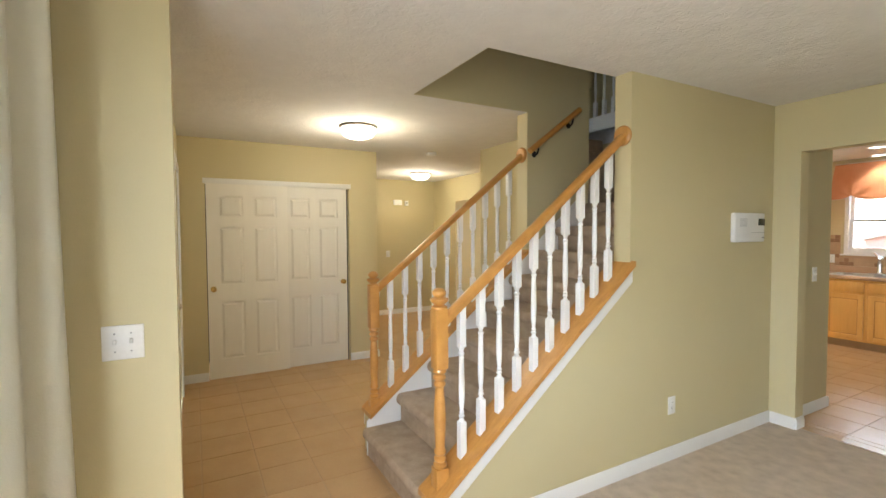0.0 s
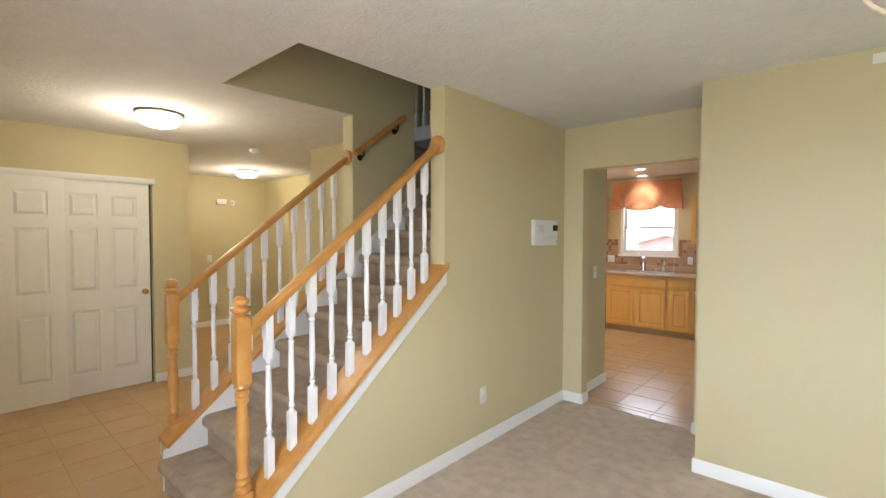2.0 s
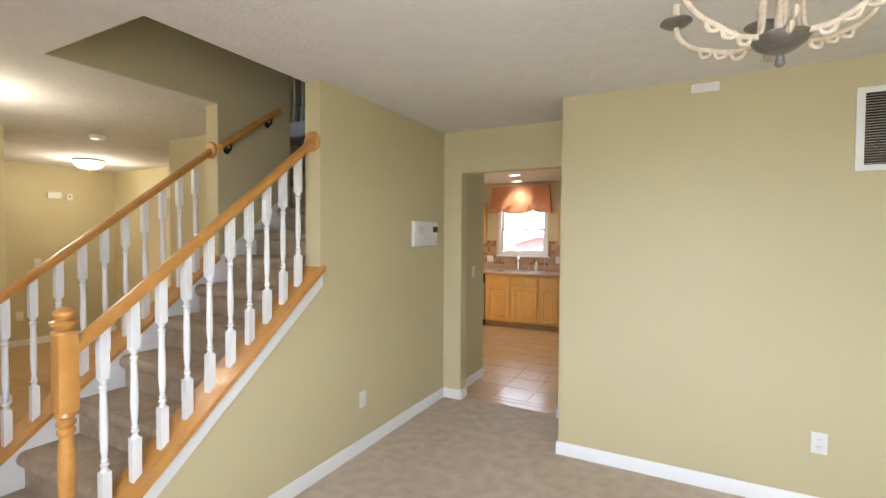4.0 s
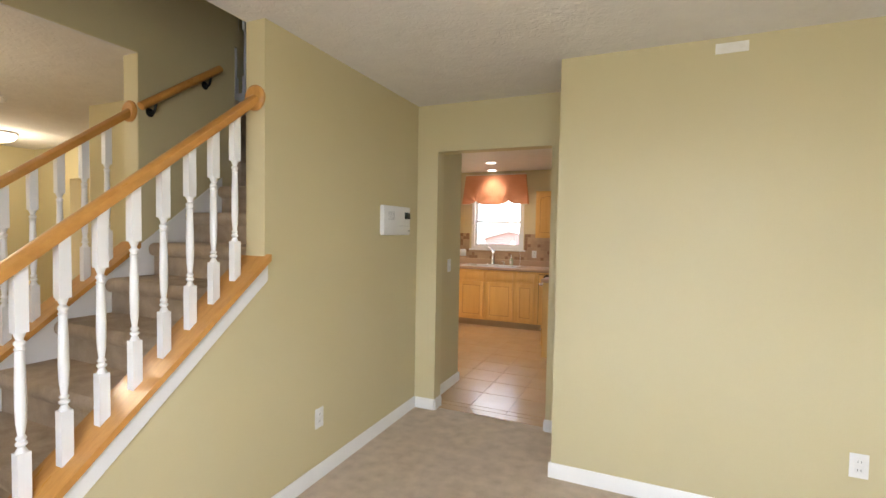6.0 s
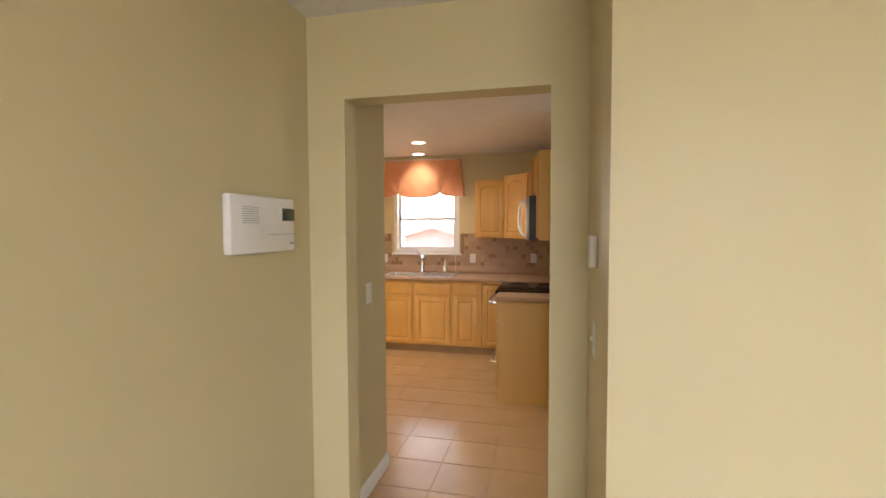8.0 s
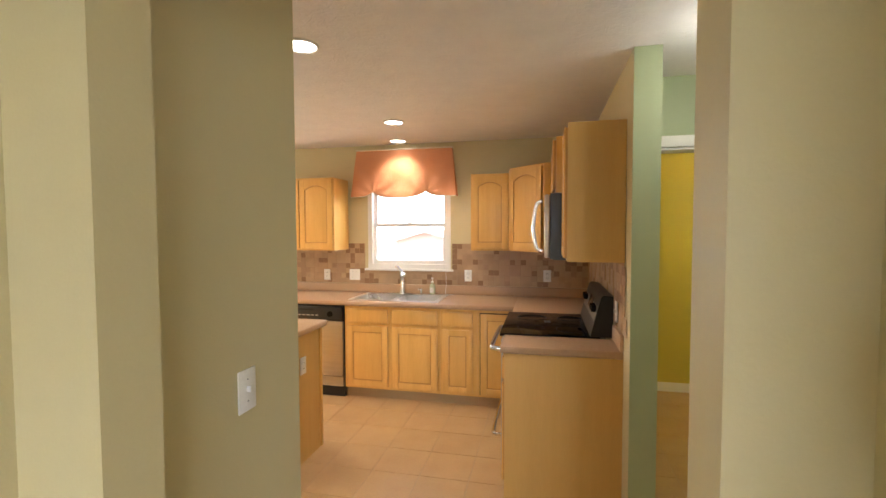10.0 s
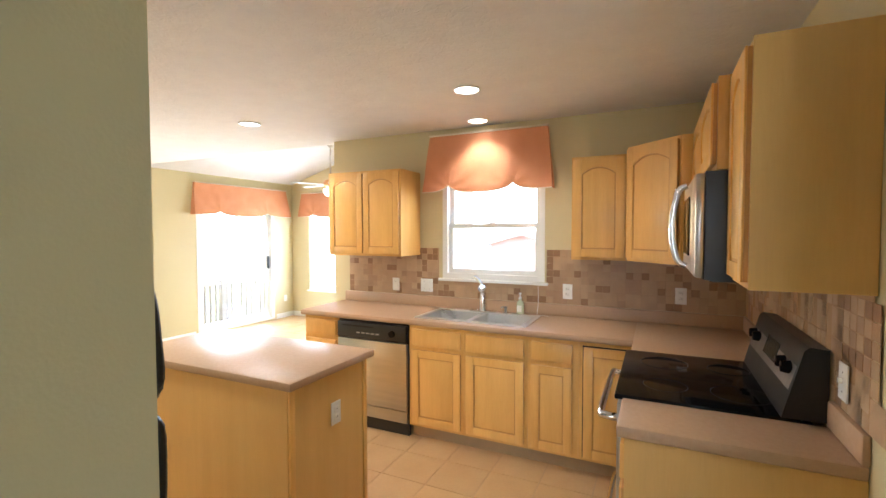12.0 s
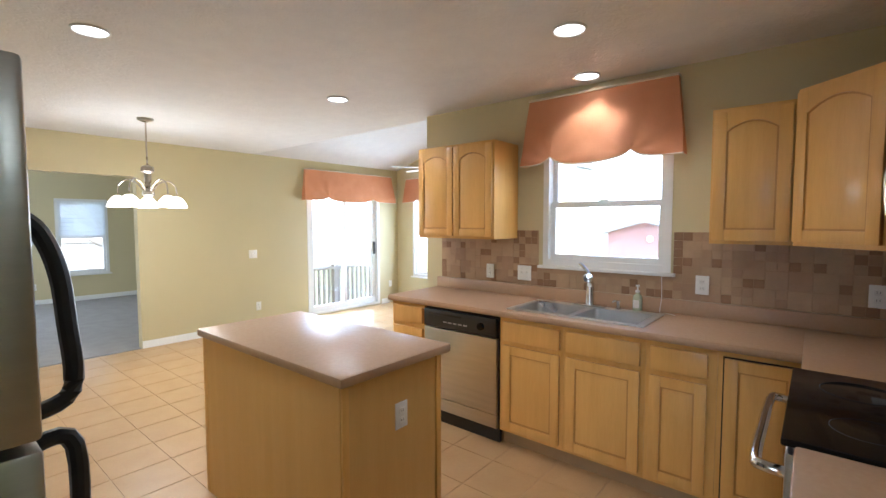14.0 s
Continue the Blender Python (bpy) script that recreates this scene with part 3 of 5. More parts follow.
def tread(z0, z1, y, depth, name="carpeted_step"):
    """One carpeted step with a rounded nosing."""
    pts = [(y, z0), (y, z1 - 0.085)]
    for k in range(7):
        a = math.pi * (1.5 - k / 6)
        pts.append((y + 0.034 * math.cos(a), z1 - 0.040 + 0.040 * math.sin(a)))
    pts += [(y + depth, z1), (y + depth, z0)]
    return [(a - Y0, b) for a, b in pts]


for k in range(8):
    pts = tread(max(0, RISE * k - 0.02), RISE * (k + 1), Y0 + RUN * k, RUN + 0.03)
    part("carpeted_step", PR(pts, -0.449, 0.459, plane="yz"), STAIRC, st)
LZ, LY = RISE * 9, Y0 + RUN * 8
part("landing", PR(tread(LZ - 0.25, LZ, LY, 4.1 - LY), -0.449, 0.459, plane="yz"), STAIRC, st)
for k in range(5):
    x = -1.03 - RUN * k + 0.58
    part("carpeted_step", B(x - RUN, 3.16 - Y0, LZ + RISE * k, x + 0.015, 4.09 - Y0, LZ + RISE * (k + 1), bevel=0.015), STAIRC, st)


def skirt(x0, x1, y0, y1, lo, hi, name, mat, label):
    return struct(name, PR([(y0, cap_z(y0) + lo), (y1, cap_z(y1) + lo), (y1, cap_z(y1) + hi), (y0, cap_z(y0) + hi)], x0, x1, plane="yz"), mat, label, "trim")


# curb wall of the open side
struct("wall_stair_curb", PR([(1.10, -0.02), (2.43, -0.02), (2.43, cap_z(2.43) - 0.03), (1.10, cap_z(1.10) - 0.03)], -1.15, -1.03, plane="yz"), WALL, "khaki curb wall on the foyer side of the stair", "wall")
skirt(0.0, 0.014, 1.03, 2.385, -0.125, -0.03, "trim_stair_skirt", WHITE, "white painted skirt board under the stair cap")
skirt(-1.165, -1.151, 1.10, 2.43, -0.125, -0.03, "trim_stair_skirt_foyer", WHITE, "white painted skirt board under the stair cap")
for x0, x1 in ((-0.134, -0.121), (-1.029, -1.016)):
    struct("trim_stair_stringer", PR([(1.07, 0.0), (1.14, 0.0), (3.0, 1.51), (3.0, 1.79), (1.07, cap_z(1.07) - 0.03)], x0, x1, plane="yz"), WHITE, "white painted inner stringer of the stair", "trim")
skirt(-0.15, 0.035, 1.03, 2.376, -0.03, 0.0, "trim_stair_cap", OAK, "honey oak cap on the stair curb")
skirt(-1.18, -1.0, 1.09, 2.428, -0.03, 0.0, "trim_stair_cap_foyer", OAK, "honey oak cap on the stair curb")
skirt(0.0005, 0.035, 2.376, 2.388, -0.03, 0.0, "trim_stair_cap_end", OAK, "honey oak end of the stair cap")


def railing(x, y_end, count, label, o=1.105):
    r = thing("stair_railing", x, o, 0, label, "railing")

    def rz_(y):
        return 1.125 + 0.80 * (y - 1.172)
    ns = 0.033
    bm = B(-ns, -ns, 0.0, ns, ns, 0.36, bevel=0.006)
    lathe(bm, [(0.029, 0.36), (0.034, 0.368), (0.034, 0.378), (0.023, 0.388), (0.030, 0.398), (0.030, 0.408), (0.021, 0.418), (0.030, 0.432), (0.030, 0.442), (0.023, 0.455), (0.027, 0.52), (0.030, 0.60), (0.027, 0.68), (0.021, 0.75), (0.029, 0.762), (0.029, 0.772), (0.021, 0.782), (0.031, 0.794), (0.031, 0.804), (0.023, 0.814), (0.034, 0.826), (0.030, 0.84)], seg=18)
    box(bm, -ns, -ns, 0.84, ns, ns, 1.13, bevel=0.006)
    post = part("newel_post", bm, OAK, r)
    part("finial", L([(0.040, 1.13), (0.040, 1.14), (0.024, 1.148), (0.042, 1.165), (0.045, 1.178), (0.024, 1.186), (0.034, 1.20), (0.034, 1.212), (0.020, 1.226), (0.004, 1.23)]), OAK, post)
    part("plinth", B(-0.043, -0.045, 0.0, 0.043, 0.045, 0.11, bevel=0.006), OAK, r)
    # handrail with a rounded top
    prof = [(-0.028, -0.045), (0.028, -0.045), (0.032, -0.025), (0.030, -0.008), (0.018, 0.004), (0, 0.008), (-0.018, 0.004), (-0.030, -0.008), (-0.032, -0.025)]
    bm = bmesh.new()
    a = [bm.verts.new((p, 1.12 - o, rz_(1.12) + q)) for p, q in prof]
    b = [bm.verts.new((p, y_end - o, rz_(y_end) + q)) for p, q in prof]
    for i in range(len(prof)):
        bm.faces.new((a[i], a[(i + 1) % len(prof)], b[(i + 1) % len(prof)], b[i]))
    bm.faces.new(a)
    bm.faces.new(b)
    bmesh.ops.recalc_face_normals(bm, faces=bm.faces)
    part("handrail", bm, OAK, r)
    part("rosette", L([(0.062, 0), (0.062, -0.012), (0.05, -0.02)], 0, y_end - o + 0.001, rz_(y_end) - 0.02, axis="y"), OAK, r)
    s = 0.0175
    first, last = 1.228 + (o - 1.105), 2.254 + (o - 1.105)
    hgt = rz_(1.5) - 0.035 - cap_z(1.5)
    bm = bmesh.new()
    box(bm, -s, -s, -0.02, s, s, 0.17)
    lathe(bm, [(0.017, 0.17), (0.009, 0.188), (0.0155, 0.194), (0.0155, 0.200), (0.009, 0.206), (0.0145, 0.214), (0.009, 0.224), (0.0135, 0.26), (0.0155, 0.32), (0.0145, 0.40), (0.0115, 0.50), (0.0095, hgt - 0.265), (0.015, hgt - 0.257), (0.009, hgt - 0.250), (0.0155, hgt - 0.242), (0.0155, hgt - 0.236), (0.009, hgt - 0.228), (0.017, hgt - 0.205)], seg=12)
    box(bm, -s, -s, hgt - 0.205, s, s, hgt + 0.012)
    me = mesh_of("baluster", bm, WHITE)
    for i in range(count):
        y = first + (last - first) * i / (count - 1)
        ob = new("baluster", me)
        ob.parent = r
        ob.location = (0, y - o, cap_z(y))
    return r


railing(-0.058, 2.377, 10, "honey oak handrail and newel with white turned balusters")
railing(-1.09, 2.43, 10, "honey oak railing with white balusters on the foyer side", 1.15)

wr = thing("wall_handrail", -1.03, 2.5, 0, "oak wall handrail on black iron brackets", "handrail")
part("rail", T([(0.065, -0.09, 2.125), (0.065, 0.44, 2.51)], 0.024, 12), OAK, wr)
for yy in (0.0, 0.37):
    z = 2.125 + 0.726 * (yy + 0.09)
    b = part("bracket", L([(0.032, 0), (0.032, 0.006), (0.02, 0.01)], 0, yy, z - 0.075, axis="x"), IRON, wr)
    part("bracket_arm", T(smooth_path([(0.008, yy, z - 0.075), (0.045, yy, z - 0.075), (0.065, yy, z - 0.02)]), 0.008, 8), IRON, b)

ur = thing("upper_railing", -1.3, 4.06, 2.76, "white upper hall balusters above the stair", "railing")
bm = bmesh.new()
box(bm, -0.018, -0.018, 0, 0.018, 0.018, 0.17)
lathe(bm, [(0.016, 0.17), (0.010, 0.19), (0.015, 0.30), (0.010, 0.58), (0.016, 0.62)], seg=10)
box(bm, -0.018, -0.018, 0.62, 0.018, 0.018, 0.86)
me = mesh_of("baluster", bm, WHITE)
for i in range(18):
    ob = new("baluster", me)
    ob.parent, ob.location = ur, (-1.15 + 0.125 * i, 0, 0)
part("handrail", B(-1.2, -0.03, 0.86, 1.16, 0.03, 0.92, bevel=0.015), OAK, ur)

# ---- kitchen cabinets ----


def cab_door(w, h, arch=0.0, t=0.02):
    """A raised-panel maple door, its face towards -y; arch: rise of the curved top rail."""
    bm = bmesh.new()
    s = min(0.055, w * 0.2)
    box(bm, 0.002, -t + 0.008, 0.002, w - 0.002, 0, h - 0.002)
    # backing slab in the darker maple, showing around the raised panel
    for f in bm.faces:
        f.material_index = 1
    box(bm, 0, -t, 0, s, -t + 0.0079, h, bevel=0.002)
    box(bm, w - s, -t, 0, w, -t + 0.0079, h, bevel=0.002)
    box(bm, s, -t + 0.0003, 0, w - s, -t + 0.0079, s, bevel=0.002)
    n = 10

    def top(x, d=0.0):
        u = (x - w / 2) / (w / 2 - s)
        return h - s - d - arch * u * u
    xs = [s + (w - 2 * s) * i / n for i in range(n + 1)]
    prism(bm, [(s, h), (w - s, h)] + [(x, top(x)) for x in reversed(xs)], -t + 0.0003, -t + 0.0079)
    g = 0.009
    xs = [s + g + (w - 2 * s - 2 * g) * i / n for i in range(n + 1)]
    prism(bm, [(s + g, s + g), (w - s - g, s + g)] + [(x, top(x, g)) for x in reversed(xs)], -t + 0.008, -t + 0.0015, 0.022)
    return bm


def moved(bm, x, y, z, rz=0):
    bmesh.ops.rotate(bm, verts=bm.verts, cent=(0, 0, 0), matrix=Matrix.Rotation(radians(rz), 3, "Z"))
    bmesh.ops.translate(bm, verts=bm.verts, vec=(x, y, z))
    return bm


def base_unit(x, w, d, fronts, label, y=7.30, rz=0, name="base_cabinet"):
    """A base cabinet whose face frame lies on local y = 0; fronts: kind, x, z, w, h."""
    o = thing(name, x, y, 0, label, "cabinet", "base cabinets", rz)
    bm = B(0, 0.0, 0.10, w, 0.03, 0.868)
    box(bm, 0, 0.0301, 0.10, w, d, 0.70)
    part("body", bm, MAPLE, o)
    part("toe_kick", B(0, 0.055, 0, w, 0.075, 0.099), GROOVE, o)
    for kind, fx, fz, fw, fh in fronts:
        if kind == "drawer":
            part("drawer_front", moved(B(0, -0.02, 0, fw, -0.001, fh, bevel=0.005), fx, 0, fz), MAPLE, o)
        else:
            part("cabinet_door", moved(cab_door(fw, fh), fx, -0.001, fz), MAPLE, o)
    return o


def wall_unit(x, y, z, w, h, d, doors, label, rz=0, arch=0.05, rail=0.0, name="wall_cabinet"):
    o = thing(name, x, y, z, label, "cabinet", "wall cabinets", rz)
    part("body", B(0, 0.0, 0, w, d, h), MAPLE, o)
    dw = (w - 0.012 * (doors + 1)) / doors
    for i in range(doors):
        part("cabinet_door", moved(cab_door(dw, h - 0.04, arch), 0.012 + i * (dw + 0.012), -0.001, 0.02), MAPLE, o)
    return o


base_unit(-1.955, 0.345, 0.585, [("drawer", 0.02, 0.715, 0.31, 0.125), ("drawer", 0.02, 0.43, 0.31, 0.25), ("drawer", 0.02, 0.13, 0.31, 0.27)], "maple three-drawer base cabinet at the counter end")
base_unit(-0.942, 0.447, 0.585, [("drawer", 0.03, 0.715, 0.395, 0.125), ("door", 0.03, 0.125, 0.395, 0.56)], "maple base cabinet with drawer and raised-panel door")
base_unit(-0.494, 0.463, 0.585, [("drawer", 0.022, 0.715, 0.415, 0.125), ("door", 0.022, 0.125, 0.415, 0.56)], "maple sink cabinet with false drawer front")
base_unit(-0.030, 0.330, 0.585, [("drawer", 0.025, 0.715, 0.265, 0.125), ("door", 0.025, 0.125, 0.265, 0.56)], "narrow maple base cabinet with drawer and door")
corner_cab = base_unit(0.301, 0.97, 0.585, [("door", 0.03, 0.125, 0.30, 0.71)], "maple corner base cabinet with one tall door")
# near-black sheet showing round the door edge, painting the shade of its gap
part("door_gap", B(0.022, -0.0015, 0.12, 0.338, -0.0008, 0.842), DARK, corner_cab)
stove_cab = thing("base_cabinet", 0.655, 6.24, 0, "maple base cabinet with plain end panel beside the range", "cabinet", "base cabinets", -90)
part("body", B(0, 0, 0.10, 0.27, 0.627, 0.868), MAPLE, stove_cab)
part("end_panel", B(0.271, -0.004, 0.0, 0.278, 0.627, 0.868), MAPLEP, stove_cab)
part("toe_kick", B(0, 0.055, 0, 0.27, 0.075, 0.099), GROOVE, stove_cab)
part("cabinet_door", moved(cab_door(0.24, 0.56), 0.015, -0.001, 0.125), MAPLE, stove_cab)
part("drawer_front", moved(B(0, -0.02, 0, 0.24, -0.001, 0.125, bevel=0.005), 0.015, 0, 0.715), MAPLE, stove_cab)

wall_unit(-1.895, 7.55, 1.362, 0.735, 0.72, 0.335, 2, "maple wall cabinet with two arched doors", arch=0.045)
wall_unit(0.205, 7.55, 1.372, 0.352, 0.70, 0.335, 1, "maple wall cabinet with one arched door", arch=0.045)
dg = thing("wall_cabinet", 0.56, 7.548, 1.372, "maple diagonal corner wall cabinet with arched door", "cabinet", "wall cabinets")
part("body", PR([(0, 0), (0.30, -0.30), (0.72, -0.30), (0.72, 0.338), (0, 0.338)], 0, 0.74, plane="xy"), MAPLE, dg)
ang = math.degrees(math.atan2(-0.30, 0.30))
part("cabinet_door", moved(cab_door(0.40, 0.70, 0.05), 0.008, -0.0095, 0.02, ang), MAPLE, dg)
wall_unit(0.935, 7.245, 1.791, 0.965, 0.339, 0.346, 2, "short maple cabinet over the microwave", rz=-90, arch=0.03)
tall = wall_unit(0.99, 6.275, 1.39, 0.325, 0.745, 0.291, 1, "maple wall cabinet with a plain end panel", rz=-90, arch=0.045)
part("end_panel", B(0.326, -0.003, 0.0, 0.332, 0.291, 0.745), MAPLEP, tall)

# worktops: laminate with a rolled front edge
ct = thing("worktop", -0.3, 7.55, 0.87, "mauve-brown laminate worktop with rolled edge and upstand", "worktop")
ox, oy = -0.3, 7.55

nose = [(-0.285, 0.004), (-0.28, 0.0), (0.33, 0.0), (0.33, 0.042), (-0.272, 0.042), (-0.282, 0.038), (-0.288, 0.028), (-0.289, 0.012)]
SX0, SX1, SY0, SY1 = -0.90, -0.08, 7.36, 7.735
bm = bmesh.new()
prism(bm, nose, -1.975 - ox, SX0 - ox, plane="yz")
prism(bm, nose, SX1 - ox, 0.62 - ox, plane="yz")
prism(bm, [(-0.285, 0.004), (-0.28, 0.0), (SY0 - oy, 0.0), (SY0 - oy, 0.042), (-0.272, 0.042), (-0.282, 0.038), (-0.288, 0.028), (-0.289, 0.012)], SX0 - ox, SX1 - ox, plane="yz")
box(bm, SX0 - ox, SY1 - oy, 0, SX1 - ox, 0.33, 0.042)
part("top", bm, COUNTER, ct)
part("corner_top", B(0.62 - ox, 7.012 - oy, 0.0, 1.282 - ox, 0.3295, 0.042, bevel=0.004), COUNTER, ct)
part("upstand", B(-1.975 - ox, 0.318, 0.0425, 1.282 - ox, 0.338, 0.132, bevel=0.004), COUNTER, ct)
part("side_upstand", B(1.262 - ox, 7.012 - oy, 0.0425, 1.2825 - ox, 0.317, 0.132, bevel=0.004), COUNTER, ct)
ct2 = thing("worktop", 0.95, 6.1, 0.87, "short laminate worktop beside the range", "worktop")
part("top", B(-0.325, -0.148, 0, 0.332, 0.142, 0.042, bevel=0.009), COUNTER, ct2)
part("upstand", B(0.312, -0.148, 0.0425, 0.3325, 0.142, 0.132, bevel=0.005), COUNTER, ct2)

# mosaic backsplash, one tile at a time
random.seed(5)
tile_mesh = {}


def chip(size, mat, turn):
    key = (size, mat.name, turn)
    if key not in tile_mesh:
        g, t = 0.0010, 0.002
        bm = bmesh.new()
        if turn == 0:
            prism(bm, [(g, g), (size - g, g), (size - g, size - g), (g, size - g)], 0, -t, 0.0015)
        else:
            prism(bm, [(-g, g), (-size + g, g), (-size + g, size - g), (-g, size - g)], 0, -t, 0.0015, plane="yz")
        tile_mesh[key] = mesh_of("tile", bm, mat, False)
    return tile_mesh[key]


def mosaic(parent_name, along, c, a0, a1, z0, z1, skip=()):
    u = 0.0525
    nx, nz = int((a1 - a0) / u), int(round((z1 - z0) / u))
    used = set()
    bed = wall_mesh(along, c, c + 0.003, a0, a1, z0, z1, [(s[0], s[1], s[2], z1) for s in skip])
    par = struct(parent_name, bed, SANDGROUT, "tumbled mosaic tile backsplash in tans and browns", "backsplash")
    for i in range(nx):
        for j in range(nz):
            if (i, j) in used:
                continue
            a, z = a0 + i * u, z0 + j * u
            k = 1
            if i + 1 < nx and j + 1 < nz and (i + 1, j) not in used and (i + 1, j + 1) not in used and random.random() < 0.22:
                k = 2
            if any(s[0] - k * u < a < s[1] and s[2] - k * u < z < s[3] for s in skip):
                k = 1
                if any(s[0] - u * 0.6 < a < s[1] - u * 0.4 and s[2] - u * 0.6 < z < s[3] - u * 0.4 for s in skip):
                    continue
            for di in range(k):
                for dj in range(k):
                    used.add((i + di, j + dj))
            r = random.random()
            m = TILES[0 if r < 0.34 else 1 if r < 0.54 else 3 if r < 0.66 else 2] if k == 1 else TILES[0 if r < 0.55 else 1 if r < 0.8 else 3]
            ob = new("tile", chip(round(u * k, 4), m, 0 if along == "x" else 1))
            ob.parent = par
            ob.location = (a, c, z) if along == "x" else (c, a, z)


mosaic("backsplash_window", "x", 7.884, -1.93, 1.278, 1.004, 1.424, skip=((-0.975, -0.02, 1.14, 1.6),))
mosaic("backsplash_side", "y", 1.277, 5.955, 7.875, 1.004, 1.39)

# ---- appliances and fixtures ----
dwm = thing("dishwasher", -1.605, 7.285, 0, "stainless dishwasher with a black control panel", "dishwasher")
part("body", B(0.005, 0.02, 0.10, 0.655, 0.58, 0.866), BLACKP, dwm)
part("door_panel", B(0.01, -0.012, 0.20, 0.65, 0.019, 0.715, bevel=0.006), STEEL, dwm)
part("lower_panel", B(0.01, -0.008, 0.105, 0.65, 0.019, 0.195, bevel=0.004), STEEL, dwm)
part("toe_kick", B(0.01, 0.03, 0.0, 0.65, 0.06, 0.099), BLACKP, dwm)
cp = part("control_panel", B(0.01, -0.018, 0.722, 0.65, 0.019, 0.852, bevel=0.008), BLACKP, dwm)
part("dial", L([(0.026, 0), (0.024, -0.018), (0.006, -0.02)], 0.53, -0.018, 0.785, axis="y"), BLACKG, cp)
for i in range(5):
    part("button", B(0.20 + 0.045 * i, -0.021, 0.765, 0.232 + 0.045 * i, -0.0185, 0.775), INK, cp)
part("vent_slot", B(0.06, -0.0195, 0.815, 0.36, -0.0182, 0.828), DARK, cp)

sk = thing("kitchen_sink", -0.49, 7.56, 0.912, "double-bowl stainless steel sink set in the worktop", "sink")
bm = bmesh.new()
X0, X1, Y0s, Y1s = -0.43, 0.43, -0.225, 0.225
bx = ((-0.39, -0.02), (0.02, 0.39))
for r in ((X0, Y0s, X1, -0.185), (X0, 0.155, X1, Y1s), (X0, -0.185, bx[0][0], 0.155), (bx[0][1], -0.185, bx[1][0], 0.155), (bx[1][1], -0.185, X1, 0.155)):
    box(bm, r[0], r[1], 0.0005, r[2], r[3], 0.008)
part("rim", bm, SINKM, sk)
for a, b in bx:
    bm = bmesh.new()
    r = bmesh.ops.create_cube(bm, size=1, matrix=Matrix.Translation(((a + b) / 2, -0.015, -0.078)) @ Matrix.Diagonal((b - a - 0.001, 0.339, 0.16, 1)))
    bmesh.ops.delete(bm, geom=[f for f in bm.faces if f.normal.z > 0.9], context="FACES")
    bmesh.ops.bevel(bm, geom=[e for e in bm.edges if not e.is_boundary], offset=0.035, segments=4, affect="EDGES", profile=0.5)
    bmesh.ops.solidify(bm, geom=bm.faces[:], thickness=0.0015)
    bowl = part("bowl", bm, SINKM, sk)
    part("drain", L([(0.04, 0), (0.04, 0.003), (0.03, 0.004)], (a + b) / 2, -0.015, -0.156), CHROME, bowl)
fc = thing("faucet", -0.52, 7.755, 0.920, "chrome single-lever kitchen faucet behind the sink", "faucet")
part("base", B(-0.09, -0.025, 0, 0.09, 0.025, 0.012, bevel=0.005), CHROME, fc)
part("body", L([(0.026, 0.012), (0.024, 0.04), (0.022, 0.12), (0.020, 0.145)]), CHROME, fc)
spout = part("spout", T(smooth_path([(0, 0, 0.10), (0.005, -0.02, 0.15), (0.02, -0.07, 0.185), (0.04, -0.13, 0.185)]), 0.017, 12), CHROME, fc)
part("spray_head", moved(L([(0.017, 0), (0.024, -0.015), (0.026, -0.05), (0.022, -0.06), (0.004, -0.062)], axis="y"), 0.038, -0.12, 0.185, 18), CHROME, spout)
part("lever", T(smooth_path([(0, 0, 0.13), (-0.012, 0.004, 0.19), (-0.05, 0.008, 0.235), (-0.07, 0.008, 0.24)]), 0.010, 10), CHROME, fc)
fc.scale = (1.2, 1.2, 1.15)
ds = thing("soap_dispenser", -0.33, 7.755, 0.920, "small chrome built-in soap dispenser", "dispenser")
part("base", L([(0.02, 0), (0.02, 0.008), (0.012, 0.012), (0.012, 0.045), (0.016, 0.05), (0.016, 0.06)]), CHROME, ds)
part("nozzle", T([(0, 0, 0.055), (-0.01, -0.05, 0.062), (-0.012, -0.065, 0.055)], 0.006, 8), CHROME, ds)
sb = thing("soap_bottle", -0.225, 7.80, 0.914, "clear pump bottle of hand soap beside the sink", "bottle")
part("bottle", L([(0.026, 0), (0.029, 0.006), (0.029, 0.085), (0.022, 0.105), (0.012, 0.113), (0.012, 0.122)]), SOAP, sb)
part("pump", L([(0.014, 0.122), (0.014, 0.134), (0.005, 0.138), (0.005, 0.160), (0.012, 0.162), (0.012, 0.170)]), WHITE, sb)
part("paper_label", B(-0.018, -0.031, 0.025, 0.018, -0.0285, 0.075), PATCHM, sb)
cord = thing("hanging_cord", -0.10, 7.858, 0.914, "thin pale cord hanging from the window to the worktop", "cord")
part("strand", T(smooth_path([(0, 0.0, 0.245), (0.004, 0.0, 0.10), (0.0, -0.02, 0.012), (0.02, -0.06, 0.006), (0.06, -0.05, 0.005), (0.10, -0.08, 0.005)]), 0.002, 6), PLASTIC, cord)

rg = thing("range", 0.64, 7.008, 0, "stainless electric range with a black glass cooktop", "range", rz=-90)
part("body", B(0.004, 0.0, 0.04, 0.752, 0.60, 0.895), BLACKP, rg)
part("cooktop", B(0.0, -0.045, 0.896, 0.756, 0.56, 0.917, bevel=0.006), BLACKG, rg)
